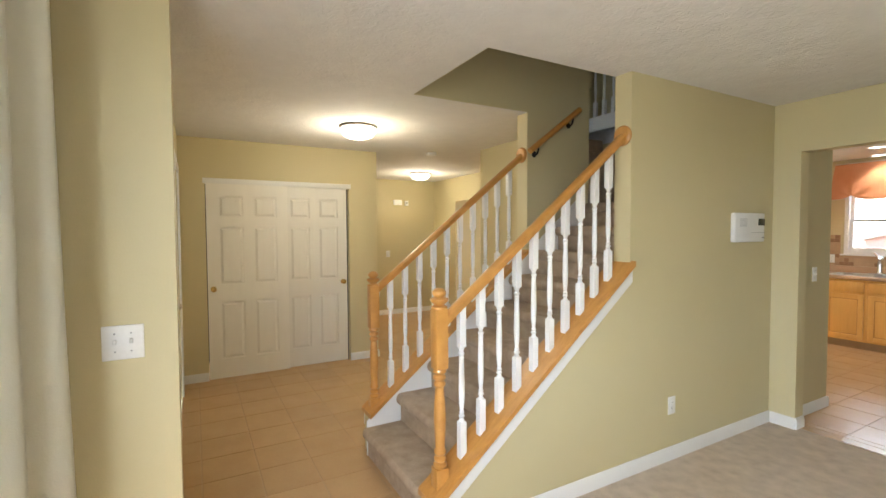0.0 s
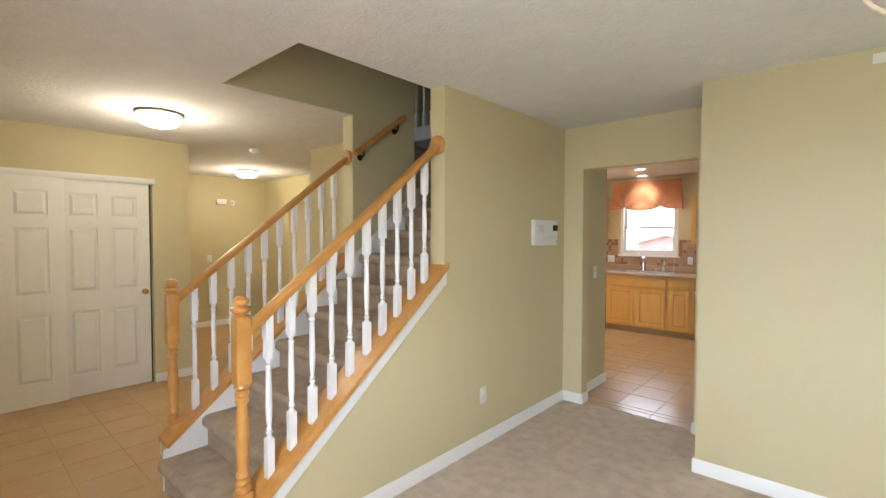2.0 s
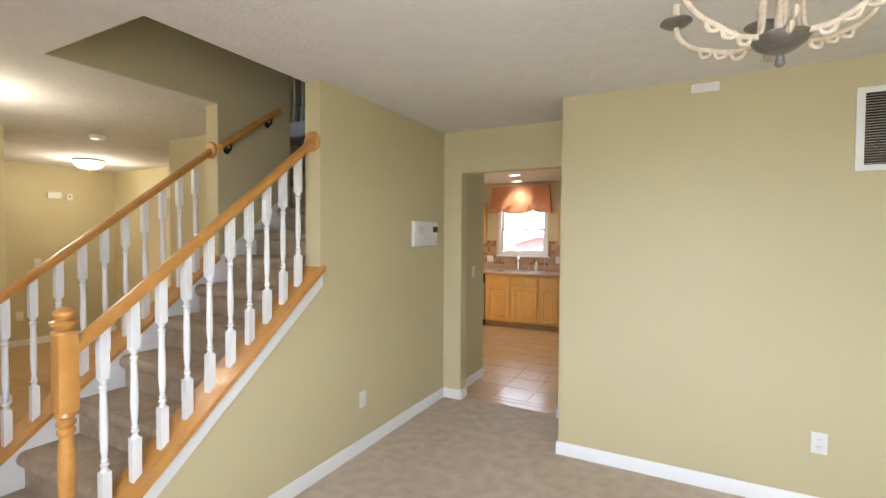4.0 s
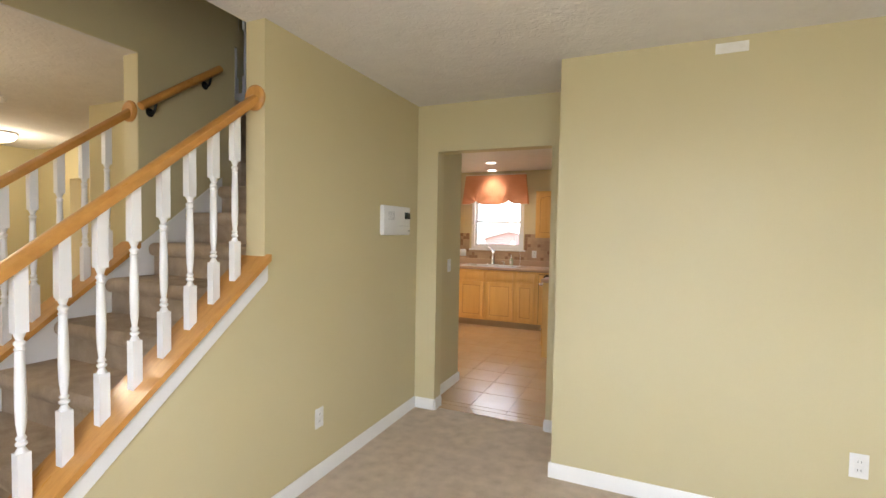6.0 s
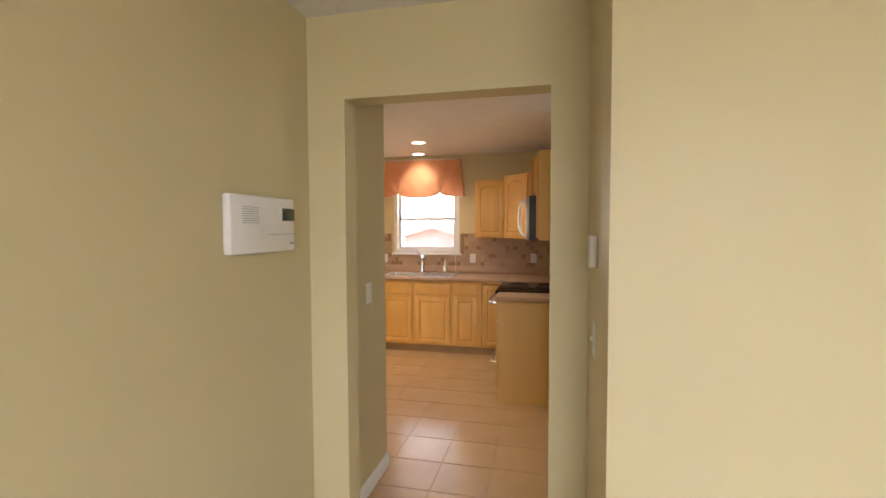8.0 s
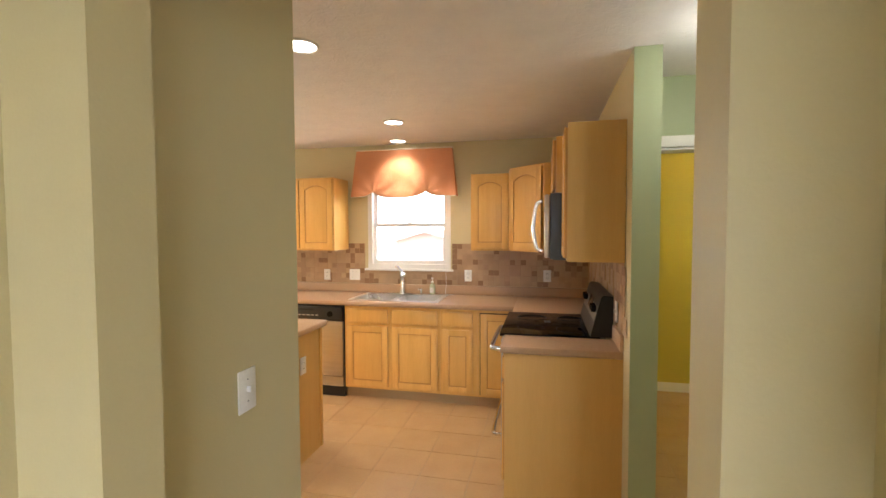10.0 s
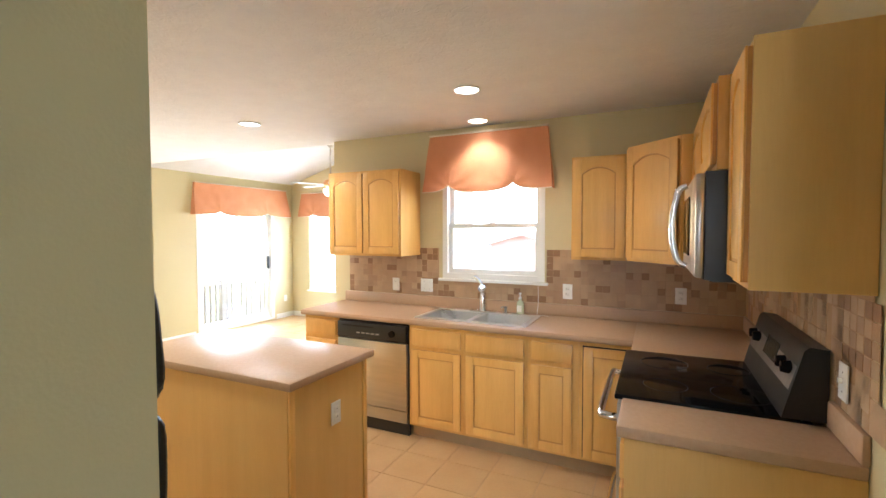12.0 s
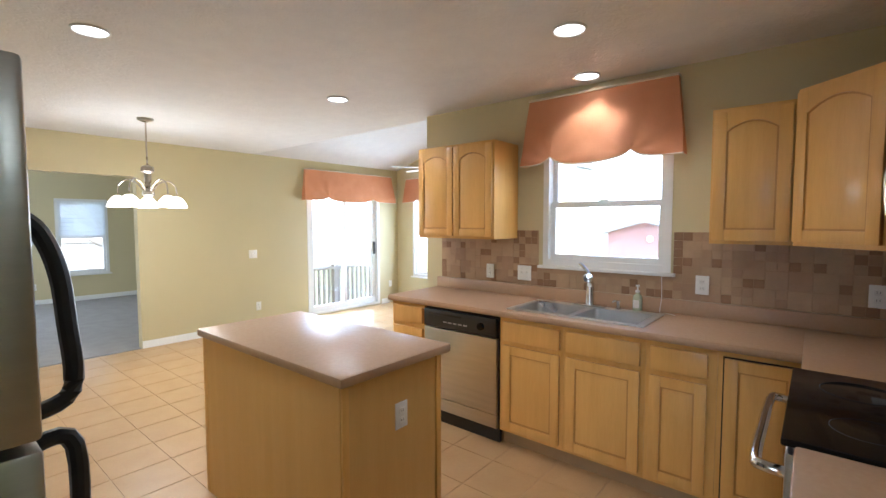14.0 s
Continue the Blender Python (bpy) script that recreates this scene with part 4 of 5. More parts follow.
for a, b, r in ((0.2, 0.14, 0.105), (0.56, 0.14, 0.085), (0.2, 0.41, 0.085), (0.56, 0.41, 0.105)):
    bm = bmesh.new()
    tube(bm, [(a + r * math.cos(i * math.pi / 20), b + r * math.sin(i * math.pi / 20), 0.9172) for i in range(41)], 0.0012, 4)
    part("burner_ring", bm, BLACKP, rg)
od = part("oven_door", B(0.008, -0.035, 0.31, 0.748, -0.001, 0.875, bevel=0.006), STEEL, rg)
part("oven_window", B(0.12, -0.038, 0.42, 0.636, -0.0345, 0.68), BLACKG, od)
part("handle", T(smooth_path([(0.06, -0.035, 0.80), (0.06, -0.085, 0.805), (0.10, -0.105, 0.805), (0.378, -0.108, 0.805), (0.656, -0.105, 0.805), (0.696, -0.085, 0.805), (0.696, -0.035, 0.80)]), 0.016, 12), CHROME, od)
dr = part("storage_drawer", B(0.008, -0.035, 0.06, 0.748, -0.001, 0.300, bevel=0.006), STEEL, rg)
part("handle", T(smooth_path([(0.06, -0.035, 0.24), (0.06, -0.075, 0.243), (0.10, -0.092, 0.243), (0.378, -0.095, 0.243), (0.656, -0.092, 0.243), (0.696, -0.075, 0.243), (0.696, -0.035, 0.24)]), 0.011, 12), CHROME, dr)
bg = part("backguard", PR([(0.50, 0.917), (0.63, 0.917), (0.63, 1.165), (0.575, 1.17), (0.56, 1.155)], 0.0, 0.756, plane="yz"), BLACKP, rg)
bm = PR([(0.525, 1.01), (0.5625, 1.145), (0.559, 1.146), (0.5215, 1.011)], 0.02, 0.736, plane="yz")
part("control_fascia", bm, DARKSTEEL, bg)
for a in (0.07, 0.15, 0.60, 0.68):
    part("knob", moved(L([(0.024, 0), (0.022, -0.018), (0.019, -0.03), (0.004, -0.032)], axis="y"), a, 0.540, 1.078), BLACKG, bg)
part("display", PR([(0.530, 1.04), (0.551, 1.115), (0.548, 1.116), (0.527, 1.041)], 0.28, 0.48, plane="yz"), LCD, bg)

mw = thing("microwave", 0.90, 7.02, 1.385, "stainless over-range microwave with a curved handle", "microwave", rz=-90)
part("body", B(0.0, 0.0, 0.0, 0.752, 0.378, 0.427), BLACKP, mw)
dfr = part("door_front", B(0.002, -0.034, 0.006, 0.57, -0.001, 0.42, bevel=0.01), STEEL, mw)
part("door_glass", B(0.06, -0.038, 0.08, 0.47, -0.0335, 0.35, bevel=0.004), BLACKG, dfr)
part("control_panel", B(0.574, -0.033, 0.006, 0.75, -0.001, 0.42, bevel=0.01), STEEL, mw)
part("handle", T(smooth_path([(0.545, -0.05, 0.04), (0.545, -0.085, 0.07), (0.545, -0.105, 0.21), (0.545, -0.085, 0.36), (0.545, -0.05, 0.39)]), 0.013, 12), CHROME, mw)
part("grille", B(0.02, 0.02, -0.008, 0.73, 0.32, -0.0005), BLACKP, mw)
mw.scale = (1, 1, 0.94)

fr = thing("refrigerator", -1.055, 4.838, 0, "top-freezer refrigerator with steel doors and black handles", "refrigerator")
# front looks along +y
part("body", B(0.0, -0.64, 0.03, 0.895, 0.0, 1.695, bevel=0.01), BLACKP, fr)
for z0, z1 in ((0.10, 1.178), (1.191, 1.71)):
    d = part("fridge_door", B(0.0, 0.004, z0, 0.90, 0.062, z1, bevel=0.007), STEEL, fr)
    if z0 > 1:
        pts = [(0.84, 0.055, 1.50), (0.84, 0.078, 1.475), (0.84, 0.096, 1.42), (0.84, 0.104, 1.34), (0.84, 0.106, 1.235), (0.84, 0.055, 1.21)]
    else:
        pts = [(0.84, 0.055, 1.165), (0.84, 0.106, 1.15), (0.84, 0.106, 0.95), (0.84, 0.102, 0.75), (0.84, 0.055, 0.62)]
    bm = bmesh.new()
    sp = smooth_path(pts, 5)
    tube(bm, sp, 0.013, 10)
    part("handle", bm, BLACKP, d)
part("base_grille", B(0.02, -0.03, 0.02, 0.88, 0.02, 0.095), BLACKP, fr)
part("foot", B(0.05, -0.6, 0.0, 0.85, -0.05, 0.029), BLACKP, fr)

isl = thing("kitchen_island", -1.31, 6.125, 0, "maple kitchen island with a laminate top", "island")
part("body", B(-0.60, -0.295, 0.0, 0.595, 0.29, 0.868), MAPLE, isl)
part("back_panel", B(-0.598, -0.302, 0.0, 0.59, -0.2955, 0.866), MAPLEP, isl)
part("side_panel", B(0.5955, -0.285, 0.0, 0.602, 0.24, 0.866), MAPLEP, isl)
for yy in (-0.302, 0.245):
    part("corner_stile", B(0.5955, yy, 0.0, 0.609, yy + 0.03, 0.867, bevel=0.002), MAPLE, isl)
part("corner_stile", B(-0.605, -0.304, 0.0, -0.57, -0.2955, 0.867), MAPLE, isl)
part("top", B(-0.632, -0.325, 0.869, 0.632, 0.325, 0.911, bevel=0.012), COUNTER, isl)


def plate(x, y, z, rz, kind, w=0.072, h=0.115, label="", mat=None):
    """A wall plate whose back lies on the wall; its face looks along local -y."""
    nm = {"outlet": "wall_outlet", "switch": "light_switch", "blank": "cover_plate"}[kind]
    o = thing(nm, x, y, z, label or {"outlet": "white duplex wall outlet", "switch": "white toggle light switch", "blank": "white blank cover plate"}[kind], nm.replace("_", " "), "wall plates", rz)
    part("cover", B(-w / 2, -0.006, -h / 2, w / 2, -0.0003, h / 2, bevel=0.0025), mat or PLASTIC, o)
    gangs = max(1, round(w / 0.06) - 0) if w > 0.1 else 1
    for gidx in range(gangs):
        gx = (gidx - (gangs - 1) / 2) * 0.046
        if kind == "outlet":
            for s in (-1, 1):
                f = part("socket", B(gx - 0.017, -0.0085, s * 0.02 - 0.014, gx + 0.017, -0.0062, s * 0.02 + 0.014, bevel=0.001), PLASTIC, o)
                for q in (-0.006, 0.006):
                    part("slot", B(gx + q - 0.001, -0.0090, s * 0.02 - 0.004, gx + q + 0.001, -0.0084, s * 0.02 + 0.006), DARK, f)
        elif kind == "switch":
            part("toggle", B(gx - 0.005, -0.018, -0.004, gx + 0.005, -0.0062, 0.012, bevel=0.002), PLASTIC, o)
            for s in (-1, 1):
                part("screw", L([(0.003, 0), (0.002, -0.0012)], gx, -0.0061, s * 0.03, seg=8, axis="y"), INK, o)
    return o


BS = 7.877
plate(-1.407, BS, 1.09, 0, "outlet")
plate(-1.09, BS, 1.095, 0, "switch", 0.118, label="white double switch plate on the backsplash")
plate(0.125, BS, 1.105, 0, "outlet")
plate(0.895, BS, 1.115, 0, "outlet")
plate(1.270, 6.12, 1.10, -90, "switch", label="white switch on the side backsplash")
plate(-0.706, 6.135, 0.66, 90, "outlet", label="white outlet on the island end panel")
plate(0.0, 2.79, 0.358, 90, "outlet", label="white outlet low on the khaki stair wall")
plate(0.0, -0.128, 1.133, 90, "switch", 0.118, label="white double switch plate beside the foyer opening")
plate(0.08, 4.49, 1.135, 90, "switch", label="white switch on the short passage wall")
plate(2.63, 3.395, 0.385, 0, "outlet", label="white outlet low on the dining wall")
plate(NX, 7.955, 1.045, 90, "switch", 0.118, label="white double switch plate on the nook wall")
plate(NX, 8.02, 0.30, 90, "outlet", label="white outlet low on the nook wall")
plate(NX, 10.6, 0.35, 90, "outlet", label="white outlet beside the patio door")
plate(1.22, 3.72, 1.12, -90, "switch", label="white switch on the side of the passage")
plate(2.93, 8.1, 1.04, 0, "switch", label="white switch on the yellow powder room wall")
plate(-5.8, 3.15, 1.1, 90, "switch", label="white switch on the far hall wall")
plate(FX, 6.35, 1.15, 90, "blank", label="white cover plate on the family room wall")
plate(FX, 6.30, 0.32, 90, "outlet", label="white outlet on the family room wall")
plate(-5.8, 2.95, 0.4, 90, "outlet", label="white outlet low on the hall wall")

th = thing("thermostat", 1.22, 3.72, 1.42, "small white thermostat on the passage side wall", "thermostat", rz=-90)
part("case", B(-0.035, -0.025, -0.055, 0.035, -0.0005, 0.055, bevel=0.006), PLASTIC, th)

ap = thing("security_keypad", 0.0, 3.625, 1.415, "white alarm keypad panel with a small dark display", "keypad", rz=90)
part("case", B(-0.20, -0.036, -0.005, 0.19, -0.0005, 0.205, bevel=0.009), PLASTIC, ap)
part("display", B(0.10, -0.0385, 0.115, 0.185, -0.0355, 0.165, bevel=0.001), LCD, ap)
part("lid_seam", B(0.0, -0.0372, 0.062, 0.19, -0.0358, 0.064), INK, ap)
for i in range(8):
    part("speaker_slot", B(-0.14, -0.0372, 0.105 + 0.008 * i, -0.05, -0.0358, 0.107 + 0.008 * i), INK, ap)
part("emblem", B(0.15, -0.0372, 0.022, 0.18, -0.0358, 0.03), INK, ap)

pt = thing("wall_patch", 2.055, 3.395, 2.385, "rough white filled patch on the dining wall", "patch")
part("filler", B(-0.072, -0.005, -0.026, 0.072, -0.0005, 0.026, bevel=0.002), PATCHM, pt)
vt = thing("return_air_grille", 2.74, 3.395, 1.85, "white framed louvred return-air grille high on the wall", "air grille")
for r in ((0, 0, 0.035, 0.43), (0.565, 0, 0.6, 0.43), (0.035, 0, 0.565, 0.03), (0.035, 0.40, 0.565, 0.43)):
    part("frame", B(r[0], -0.012, r[1], r[2], -0.0005, r[3], bevel=0.002), WHITE, vt)
part("backing", B(0.035, -0.002, 0.03, 0.565, -0.0006, 0.40), DARK, vt)
sm = mesh_of("slat", moved(B(0, -0.008, 0, 0.53, -0.0025, 0.0035), 0.035, 0, 0), NICKEL)
for i in range(26):
    s = new("slat", sm)
    s.parent, s.location = vt, (0, 0, 0.035 + 0.014 * i)

ch = thing("door_chime", -5.8, 3.36, 2.03, "white door chime box on the hall wall", "door chime", rz=90)
part("case", B(-0.10, -0.04, -0.045, 0.06, -0.0005, 0.045, bevel=0.006), PLASTIC, ch)
cs = thing("alarm_sensor", -5.8, 3.52, 2.02, "small square white sensor beside the chime", "sensor", rz=90)
part("case", B(-0.035, -0.025, -0.045, 0.035, -0.0005, 0.045, bevel=0.004), PLASTIC, cs)
part("lens", B(-0.015, -0.028, -0.01, 0.015, -0.0245, 0.02), INK, cs)
sd = thing("smoke_detector", -3.02, 2.6, H, "round white smoke detector on the ceiling", "smoke detector")
part("body", L([(0.065, -0.0005), (0.065, -0.015), (0.055, -0.032), (0.03, -0.036)]), PLASTIC, sd)


# ---- lamps ----
def flush_light(x, y, label, metal=NICKEL):
    o = thing("ceiling_light", x, y, H, label, "ceiling light", "flush ceiling lights")
    part("pan", L([(0.168, -0.0005), (0.172, -0.010), (0.168, -0.018), (0.158, -0.022)], seg=32), metal, o)
    part("shade", L([(0.157, -0.021), (0.155, -0.05), (0.128, -0.085), (0.075, -0.106), (0.02, -0.112)], seg=32), GLOW, o)
    part("finial", L([(0.012, -0.112), (0.014, -0.118), (0.004, -0.128)], seg=12), metal, o)
    return o


flush_light(-2.10, 1.395, "lit flush dome light with a nickel rim in the foyer")
flush_light(-4.75, 3.30, "lit flush dome light in the back hall")
flush_light(1.72, 5.48, "lit flush dome light in the side passage")
for dx, dy in ((-0.33, 6.95), (-0.545, 7.70), (-2.24, 7.0), (-2.154, 5.44), (-0.26, 5.40)):
    o = thing("downlight", dx, dy, H, "lit round recessed downlight with white trim", "downlight", "recessed downlights")
    bm = bmesh.new()
    tube(bm, [(0.078 * math.cos(i * math.pi / 16), 0.078 * math.sin(i * math.pi / 16), -0.004) for i in range(33)], 0.007, 6)
    part("trim_ring", bm, WHITE, o)
    part("lens", L([(0.074, -0.0035), (0.05, -0.005), (0.01, -0.006)], seg=24), GLOWD, o)

nk = thing("nook_chandelier", -4.13, 6.28, 1.60, "nickel five-arm chandelier with lit glass bowls", "chandelier")
part("canopy", L([(0.07, 0.84), (0.065, 0.825), (0.02, 0.81)], seg=24), NICKEL, nk)
part("chain", T([(0, 0, 0.82), (0, 0, 0.40)], 0.007, 8), NICKEL, nk)
part("hub", L([(0.01, 0.42), (0.05, 0.40), (0.055, 0.36), (0.03, 0.34), (0.025, 0.20), (0.05, 0.17), (0.05, 0.14), (0.015, 0.11)]), NICKEL, nk)
for i in range(5):
    a = math.radians(72 * i + 20)
    c, s = math.cos(a), math.sin(a)
    arm = part("arm", T(smooth_path([(0.03 * c, 0.03 * s, 0.17), (0.09 * c, 0.09 * s, 0.25), (0.17 * c, 0.17 * s, 0.28), (0.235 * c, 0.235 * s, 0.23), (0.245 * c, 0.245 * s, 0.13)]), 0.007, 8), NICKEL, nk)
    part("shade", L([(0.022, 0.135), (0.045, 0.12), (0.075, 0.08), (0.088, 0.035), (0.084, 0.03), (0.02, 0.06)], 0.245 * c, 0.245 * s, 0, seg=20), GLOW, arm, "lit white glass bowl shade")

dc = thing("dining_chandelier", 2.12, 1.455, 1.853, "cream scrolled-arm chandelier with a pewter bowl, unlit", "chandelier")
part("finial", L([(0.006, 0.0), (0.014, 0.008), (0.012, 0.03), (0.009, 0.036), (0.018, 0.045)], seg=16), PEWTER, dc)
part("bowl", L([(0.018, 0.042), (0.04, 0.05), (0.068, 0.07), (0.082, 0.092), (0.076, 0.095), (0.04, 0.085), (0.012, 0.09)], seg=28), PEWTER, dc)
part("stem", L([(0.012, 0.085), (0.018, 0.14), (0.010, 0.20), (0.022, 0.26), (0.012, 0.32), (0.008, 0.87)], seg=14), CREAM, dc)
part("canopy", L([(0.012, 0.84), (0.08, 0.86), (0.09, 0.878)], seg=24), CREAM, dc)
dc.scale = (0.66, 0.66, 0.66)
for i in range(6):
    a = math.radians(60 * i + 32)
    c, s = math.cos(a), math.sin(a)
    arm = part("arm", T(smooth_path([(r * c, r * s, z) for r, z in ((0.07, 0.09), (0.14, 0.092), (0.22, 0.125), (0.27, 0.15), (0.32, 0.20), (0.335, 0.25))]), 0.009, 8), CREAM, dc)
    part("upper_scroll", T(smooth_path([(r * c, r * s, z) for r, z in ((0.012, 0.36), (0.04, 0.30), (0.055, 0.20), (0.06, 0.12), (0.07, 0.095))]), 0.007, 8), CREAM, arm)
    for q in range(3):
        rr = 0.12 + 0.052 * q
        part("loop", T(smooth_path([((rr + dx_) * c, (rr + dx_) * s, 0.088 + 0.019 * q + dz) for dx_, dz in ((-0.022, 0), (-0.012, -0.02), (0.012, -0.02), (0.022, 0.004))], 4), 0.007, 6), CREAM, arm)
    part("drip_cup", L([(0.012, 0.245), (0.035, 0.25), (0.056, 0.265), (0.054, 0.27), (0.014, 0.262)], 0.335 * c, 0.335 * s, 0), PEWTER, arm)
    part("candle_sleeve", L([(0.014, 0.26), (0.014, 0.33), (0.006, 0.332)], 0.335 * c, 0.335 * s, 0, seg=12), CREAM, arm)

# ---- curtains and valances ----


def valance(x, y, z, w, h, drop, rz, label, swags, seed, flare=0.05):
    """A gathered cloth valance on a rod, with a scalloped, fringed hem; hangs towards local -y."""
    o = thing("window_valance", x, y, z, label, "valance", rz=rz)
    rnd = random.Random(seed)
    ph = [rnd.random() * 6 for _ in range(4)]
    nx, nz = 90, 24
    hem = []

    def at(u, v):
        n1, n2 = 0.22, 0.72
        notch = math.exp(-abs(u - n1) / 0.045) + math.exp(-abs(u - n2) / 0.045)
        sw = 1 - min(1, notch)
        low = -h + drop * notch - 0.012 * math.sin(math.pi * (u - n1) / (n2 - n1)) * (n1 < u < n2)
        zz = low * v
        side = (u - 0.5) * (w + 2 * flare * v)
        k = 0.012 * v
        yy = -0.045 - 0.055 * v - k * math.sin(9 * u + ph[0] + 2 * v) - 0.006 * v * math.sin(31 * u + ph[1] + 4 * v) - 0.010 * math.sin(3.1 * v + 14 * u + ph[2]) * v * sw
        fold = 0.0
        for nn in (n1, n2):
            du, dv = (u - nn) * w, (1 - v) * h
            rr = math.hypot(du, dv) + 0.02
            fold += 0.007 * math.sin(9 * math.atan2(dv, du)) * math.exp(-rr / 0.22) * min(1, rr / 0.06)
        return (side, yy - fold, zz)
    bm = bmesh.new()
    grid = [[bm.verts.new(at(i / nx, j / nz)) for i in range(nx + 1)] for j in range(nz + 1)]
    for j in range(nz):
        for i in range(nx):
            bm.faces.new((grid[j][i], grid[j][i + 1], grid[j + 1][i + 1], grid[j + 1][i]))
    # returns to the wall at both ends
    for i in (0, nx):
        back = [bm.verts.new((grid[j][i].co.x, -0.004, grid[j][i].co.z)) for j in range(nz + 1)]
        for j in range(nz):
            bm.faces.new((grid[j][i], grid[j + 1][i], back[j + 1], back[j]))
    bmesh.ops.recalc_face_normals(bm, faces=bm.faces)
    bmesh.ops.solidify(bm, geom=bm.faces[:], thickness=0.003)
    part("cloth", bm, PEACH, o)
    part("fringe", T([Vector(at(i / nx, 1)) for i in range(nx + 1)], 0.005, 6), TRIMF, o)
    part("mounting_board", B(-w / 2 - 0.004, -0.058, 0.001, w / 2 + 0.004, -0.002, 0.014, bevel=0.003), TRIMF, o)
    return o


valance(-0.535, 7.888, 2.375, 1.01, 0.475, 0.055, 0, "peach swagged window valance with a scalloped fringe", 2, 3)
valance(NX, 9.70, 2.30, 1.80, 0.47, 0.05, 90, "peach swagged valance above the patio door", 2, 5)
valance(-4.40, VY - 0.002, 2.26, 1.55, 0.42, 0.05, 0, "peach swagged valance above the morning room window", 2, 7)

cu = thing("curtain", 0.36, -0.36, 0.02, "cream satin floor-length curtain at the dining window", "curtain")
bm = bmesh.new()
nx, nz = 70, 40
g = []
for j in range(nz + 1):
    v = j / nz
    row = []
    for i in range(nx + 1):
        u = i / nx
        x = -0.07 + 0.62 * u - 0.10 * (1 - v) * (1 - u) * 1.0
        y = 0.10 - 0.20 * u + 0.035 * math.sin(26 * u + 1.2 * v) * (0.6 + 0.4 * v) + 0.05 * (1 - v) ** 1.5 * math.sin(7 * u + 0.8)
        row.append(bm.verts.new((x, y, 2.3 * v)))
    g.append(row)
for j in range(nz):
    for i in range(nx):
        bm.faces.new((g[j][i], g[j][i + 1], g[j + 1][i + 1], g[j + 1][i]))
bmesh.ops.solidify(bm, geom=bm.faces[:], thickness=0.003)
part("cloth", bm, CURTAIN, cu)
part("rod", T([(-0.2, -0.03, 2.32), (3.4, -0.03, 2.32)], 0.014, 10), NICKEL, cu)
for xx in (-0.05, 3.2):
    part("rod_bracket", B(xx - 0.01, -0.139, 2.30, xx + 0.01, -0.03, 2.335), NICKEL, cu)

# ---- powder room, morning room fan ----
bs_ = thing("pedestal_sink", 2.93, 7.75, 0, "white pedestal basin in the powder room", "sink")
part("basin", L([(0.08, 0.64), (0.15, 0.70), (0.23, 0.78), (0.245, 0.82), (0.235, 0.83), (0.20, 0.80), (0.05, 0.74)], seg=28), PLASTIC, bs_)
part("pedestal", L([(0.13, 0.0), (0.11, 0.05), (0.075, 0.25), (0.08, 0.64)], seg=20), PLASTIC, bs_)
vl = thing("vanity_light", 3.2, 7.5, 1.95, "lit glass globe wall light in the powder room", "wall light", rz=-90)
part("back_plate", L([(0.06, -0.0005), (0.055, -0.015)], axis="y"), NICKEL, vl)
part("globe", L([(0.02, -0.02), (0.06, -0.04), (0.075, -0.08), (0.06, -0.12), (0.01, -0.14)], axis="y"), GLOW, vl)
fn = thing("ceiling_fan", -3.8, 9.9, 2.12, "white ceiling fan with a light kit on a downrod", "ceiling fan")
part("downrod", L([(0.012, 0.24), (0.012, 0.80)], seg=12), NICKEL, fn)
part("canopy", L([(0.03, 0.74), (0.07, 0.80), (0.075, 0.84)]), NICKEL, fn)
part("motor", L([(0.05, 0.12), (0.10, 0.15), (0.11, 0.20), (0.08, 0.24), (0.02, 0.26)]), OAK, fn)
part("light_bowl", L([(0.02, -0.02), (0.08, 0.01), (0.11, 0.06), (0.11, 0.10), (0.05, 0.12)]), GLOW, fn)
for i in range(5):
    bm = bmesh.new()
    prism(bm, [(0.13, -0.045), (0.60, -0.065), (0.64, 0.0), (0.60, 0.065), (0.13, 0.045)], 0.165, 0.175, plane="xy")
    part("blade", moved(bm, 0, 0, 0, 72 * i + 25), SIDING, fn)

# ---- outside ----
dk = thing("deck", -6.4, 9.8, -0.5, "weathered wooden deck with a slatted railing", "deck")
for i in range(26):
    part("board", B(-0.8, -1.15 + 0.15 * i, 0.12, 0.78, -1.01 + 0.15 * i, 0.15), DECK, dk)
part("frame", B(-0.75, -1.1, 0.0, 0.75, 2.6, 0.115), DECK, dk)
part("top_rail", B(-0.72, -1.15, 1.03, -0.60, 2.7, 1.07), DECK, dk)
part("bottom_rail", B(-0.69, -1.15, 0.22, -0.63, 2.7, 0.26), DECK, dk)
sm = mesh_of("rail_slat", B(-0.02, -0.02, 0.0, 0.02, 0.02, 0.87), DECK)
for i in range(31):
    s = new("rail_slat", sm)
    s.parent, s.location = dk, (-0.66, -1.1 + 0.122 * i, 0.16)
for xx, yy in ((-0.66, -1.13), (-0.66, 0.75), (-0.66, 2.68)):
    part("post", B(xx - 0.05, yy - 0.05, 0.0, xx + 0.05, yy + 0.05, 1.12), DECK, dk)

shd = thing("garden_shed", -2.75, 17.0, -0.5, "faded red garden shed with a low gable roof", "shed")
part("wall", PR([(-0.95, 0), (0.95, 0), (0.95, 1.70), (0, 1.98), (-0.95, 1.70)], 0, 2.6), SHEDR, shd)
for s in (-1, 1):
    part("roof", PR([(0, 2.02), (s * 1.08, 1.70), (s * 1.08, 1.66), (0, 1.975)], -0.15, 2.75), SHINGLE, shd)
part("vent", L([(0.09, 0), (0.08, -0.02)], 0.12, -0.001, 1.55, axis="y"), WHITE, shd)
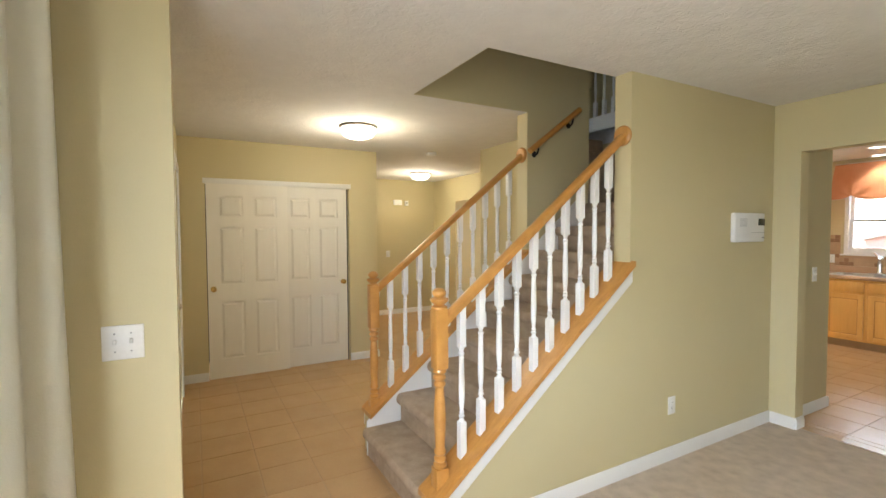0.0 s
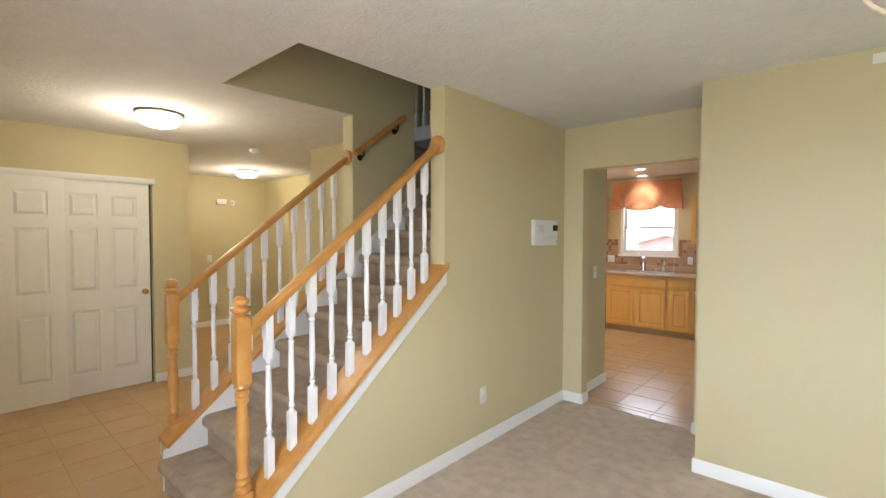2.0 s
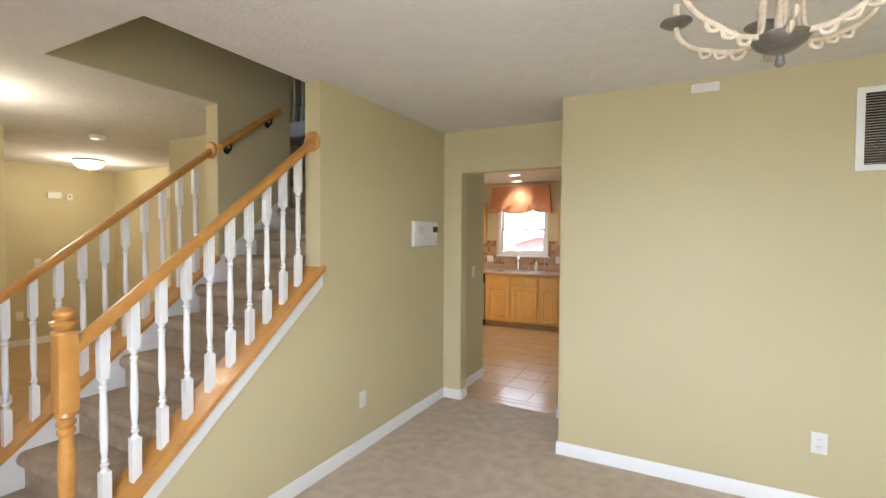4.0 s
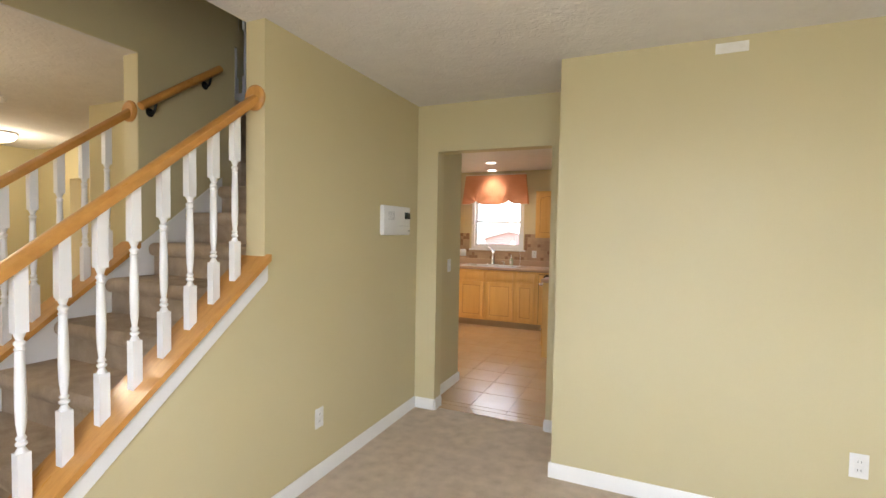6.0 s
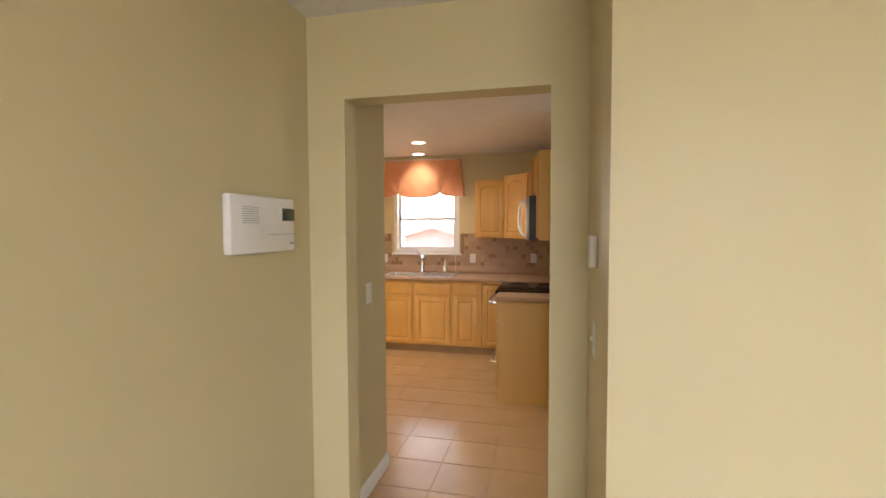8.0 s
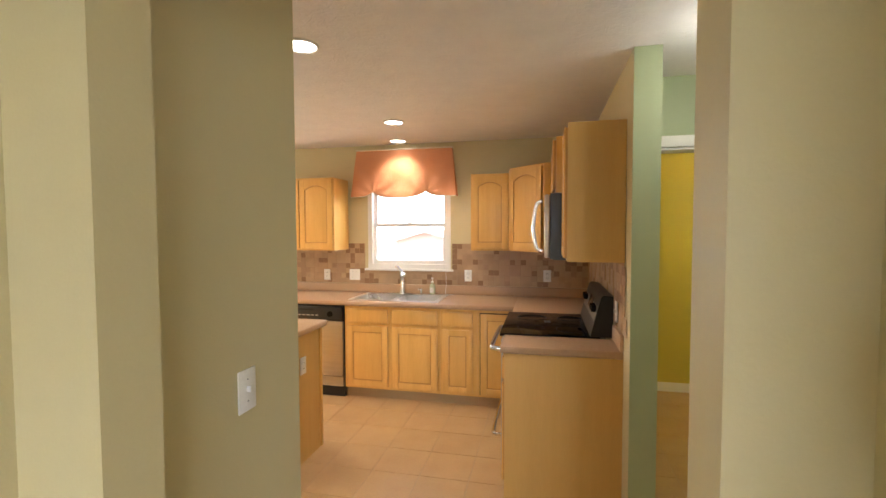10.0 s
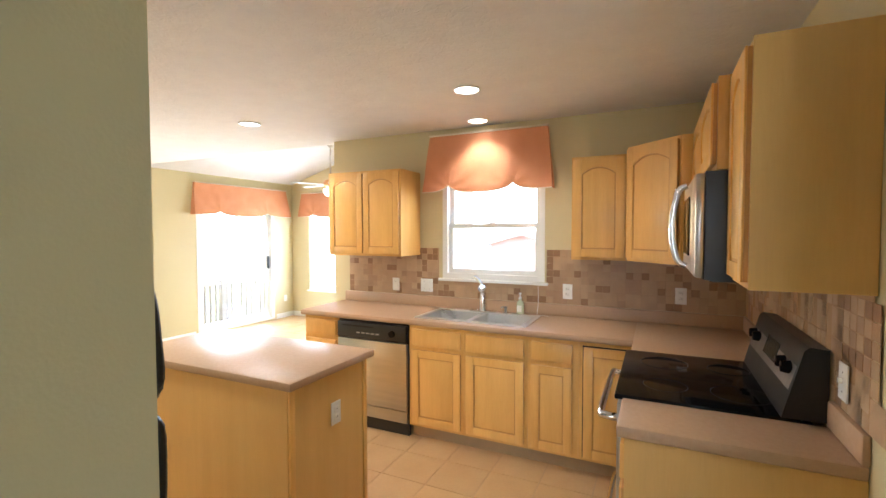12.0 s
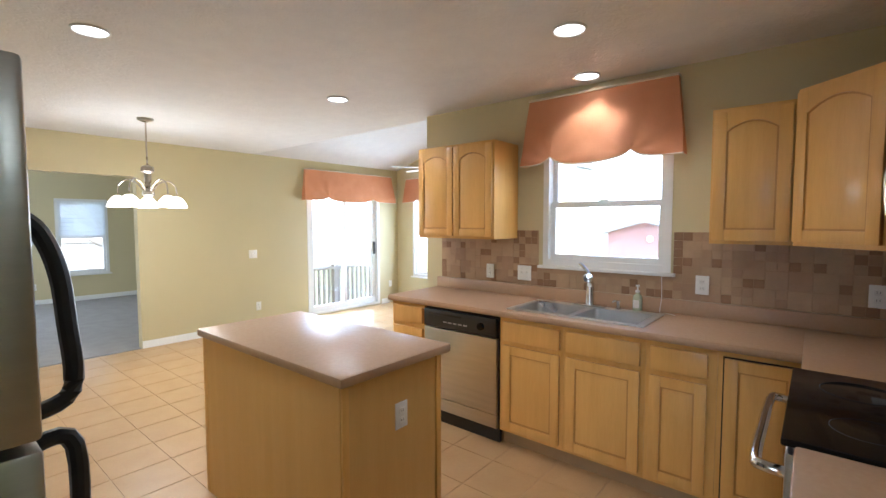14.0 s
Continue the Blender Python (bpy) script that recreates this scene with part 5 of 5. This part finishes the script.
part("door", B(-0.5, -0.02, 0.05, 0.4, -0.001, 1.35), SHEDR, shd)


def house(x, y, w, d, h, rz, label):
    o = thing("house", x, y, -0.5, label, "house", "neighbouring houses", rz)
    part("wall", B(-w / 2, -d / 2, 0, w / 2, d / 2, h), SIDING, o)
    part("roof", PR([(-d / 2 - 0.4, h), (d / 2 + 0.4, h), (0, h + d * 0.28)], -w / 2 - 0.3, w / 2 + 0.3, plane="yz"), SHINGLE, o)
    for i in range(3):
        for fz in (1.0, 3.7):
            if fz + 1.3 < h:
                wx = -w / 2 + w * (i + 0.5) / 3
                f = part("window", B(wx - 0.55, -d / 2 - 0.03, fz, wx + 0.55, -d / 2 - 0.001, fz + 1.35), WHITE, o)
                part("pane", B(wx - 0.47, -d / 2 - 0.04, fz + 0.08, wx + 0.47, -d / 2 - 0.031, fz + 1.27), WINDARK, f)
    return o


house(-16.5, 30, 11, 8, 5.4, 0, "pale-sided two-storey house beyond the yard")
house(4, 36, 11, 8, 5.4, 0, "pale-sided house behind the shed")
house(-34, 14, 11, 8, 5.4, 90, "pale-sided house across the back yard")
fe = thing("fence", -16.0, 8.0, -0.5, "grey wooden privacy fence along the yard", "fence")
sm = mesh_of("fence_board", B(-0.012, -0.07, 0.05, 0.012, 0.07, 1.75), DECK)
for i in range(130):
    s = new("fence_board", sm)
    s.parent, s.location = fe, (0, -6 + 0.15 * i, 0)
for zz in (0.4, 1.4):
    part("fence_rail", B(0.013, -6.1, zz, 0.05, 13.5, zz + 0.08), DECK, fe)


vf = thing("fence", -6.0, 23.0, -0.5, "pale vinyl privacy fence behind the shed", "fence")
sm = mesh_of("fence_board", B(-0.145, -0.015, 0.05, 0.145, 0.015, 2.05), SIDING)
for i in range(80):
    s = new("fence_board", sm)
    s.parent, s.location = vf, (-9.0 + 0.3 * i, 0, 0)
for zz in (0.2, 1.9):
    part("fence_rail", B(-9.15, 0.016, zz, 14.9, 0.05, zz + 0.1), SIDING, vf)


def bare_tree(x, y, h, seed):
    rnd = random.Random(seed)
    o = thing("tree", x, y, -0.5, "bare leafless deciduous tree", "tree", "yard trees")
    part("trunk", T(smooth_path([(0, 0, 0), (0.05, 0.02, h * 0.25), (-0.04, 0.06, h * 0.5), (0.05, 0.0, h * 0.8)]), [0.16 - 0.007 * i for i in range(19)], 8), BARK, o)
    bm = bmesh.new()
    for i in range(46):
        z = h * (0.22 + 0.55 * rnd.random())
        a, ln = rnd.random() * 6.28, h * (0.18 + 0.22 * rnd.random())
        p0 = Vector((0, 0, z))
        p1 = p0 + Vector((math.cos(a), math.sin(a), 0.8)) * ln * 0.5
        p2 = p1 + Vector((math.cos(a + rnd.uniform(-0.6, 0.6)), math.sin(a), 1.1)) * ln * 0.5
        tube(bm, [p0, p1, p2], [0.035, 0.02, 0.006], 5)
        for q in range(4):
            b = a + rnd.uniform(-1.2, 1.2)
            tube(bm, [p1.lerp(p2, rnd.random()), p2 + Vector((math.cos(b), math.sin(b), 0.6)) * ln * 0.4], [0.012, 0.003], 4)
    part("branches", bm, BARK, o)


bare_tree(-13.0, 8.2, 5.0, 1)
bare_tree(-19.0, 23.0, 6.0, 2)
bare_tree(-9.5, 21, 5.5, 3)

# ---- floor tiles ----
PT = 0.318
gap = 0.0026
tm = {}


def floor_tiles(par, x0, y0, x1, y1, near):
    """Square tiles over a rectangle, cut at its edges; those inside `near` are separate pieces, the rest joined."""
    rest = bmesh.new()
    gx0, gy0 = 0.416, 4.866
    i0, i1 = math.floor((x0 - gx0) / PT), math.ceil((x1 - gx0) / PT)
    j0, j1 = math.floor((y0 - gy0) / PT), math.ceil((y1 - gy0) / PT)
    for i in range(i0, i1):
        for j in range(j0, j1):
            a0, a1 = max(x0, gx0 + i * PT), min(x1, gx0 + (i + 1) * PT)
            b0, b1 = max(y0, gy0 + j * PT), min(y1, gy0 + (j + 1) * PT)
            if a1 - a0 < 0.02 or b1 - b0 < 0.02:
                continue
            w, d = a1 - a0 - 2 * gap, b1 - b0 - 2 * gap
            inside = near[0] < a0 < near[2] and near[1] < b0 < near[3]
            if inside:
                key = (round(w, 4), round(d, 4))
                if key not in tm:
                    tm[key] = mesh_of("floor_tile", PR([(0, 0), (w, 0), (w, d), (0, d)], -0.005, 0.0, 0.002, plane="xy"), TILE, False)
                ob = new("floor_tile", tm[key])
                ob.parent, ob.location = par, (a0 + gap, b0 + gap, 0)
            else:
                prism(rest, [(a0 + gap, b0 + gap), (a1 - gap, b0 + gap), (a1 - gap, b1 - gap), (a0 + gap, b1 - gap)], -0.005, 0.0, 0.002, plane="xy")
    ob = part("floor_tiles", rest, TILE, par)
    ob["kind"] = "stuff"


floor_tiles(kitchen_floor, NX, 4.16, 3.2, VY, (-3.4, 4.1, 1.3, 7.4))
floor_tiles(bpy.data.objects["floor_kitchen_threshold"], 0.0, 4.062, 2.34, 4.1585, (9, 9, 9, 9))
floor_tiles(foyer_floor, -5.8, -0.04, -0.001, 4.158, (-3.3, 0.0, -1.1, 3.0))
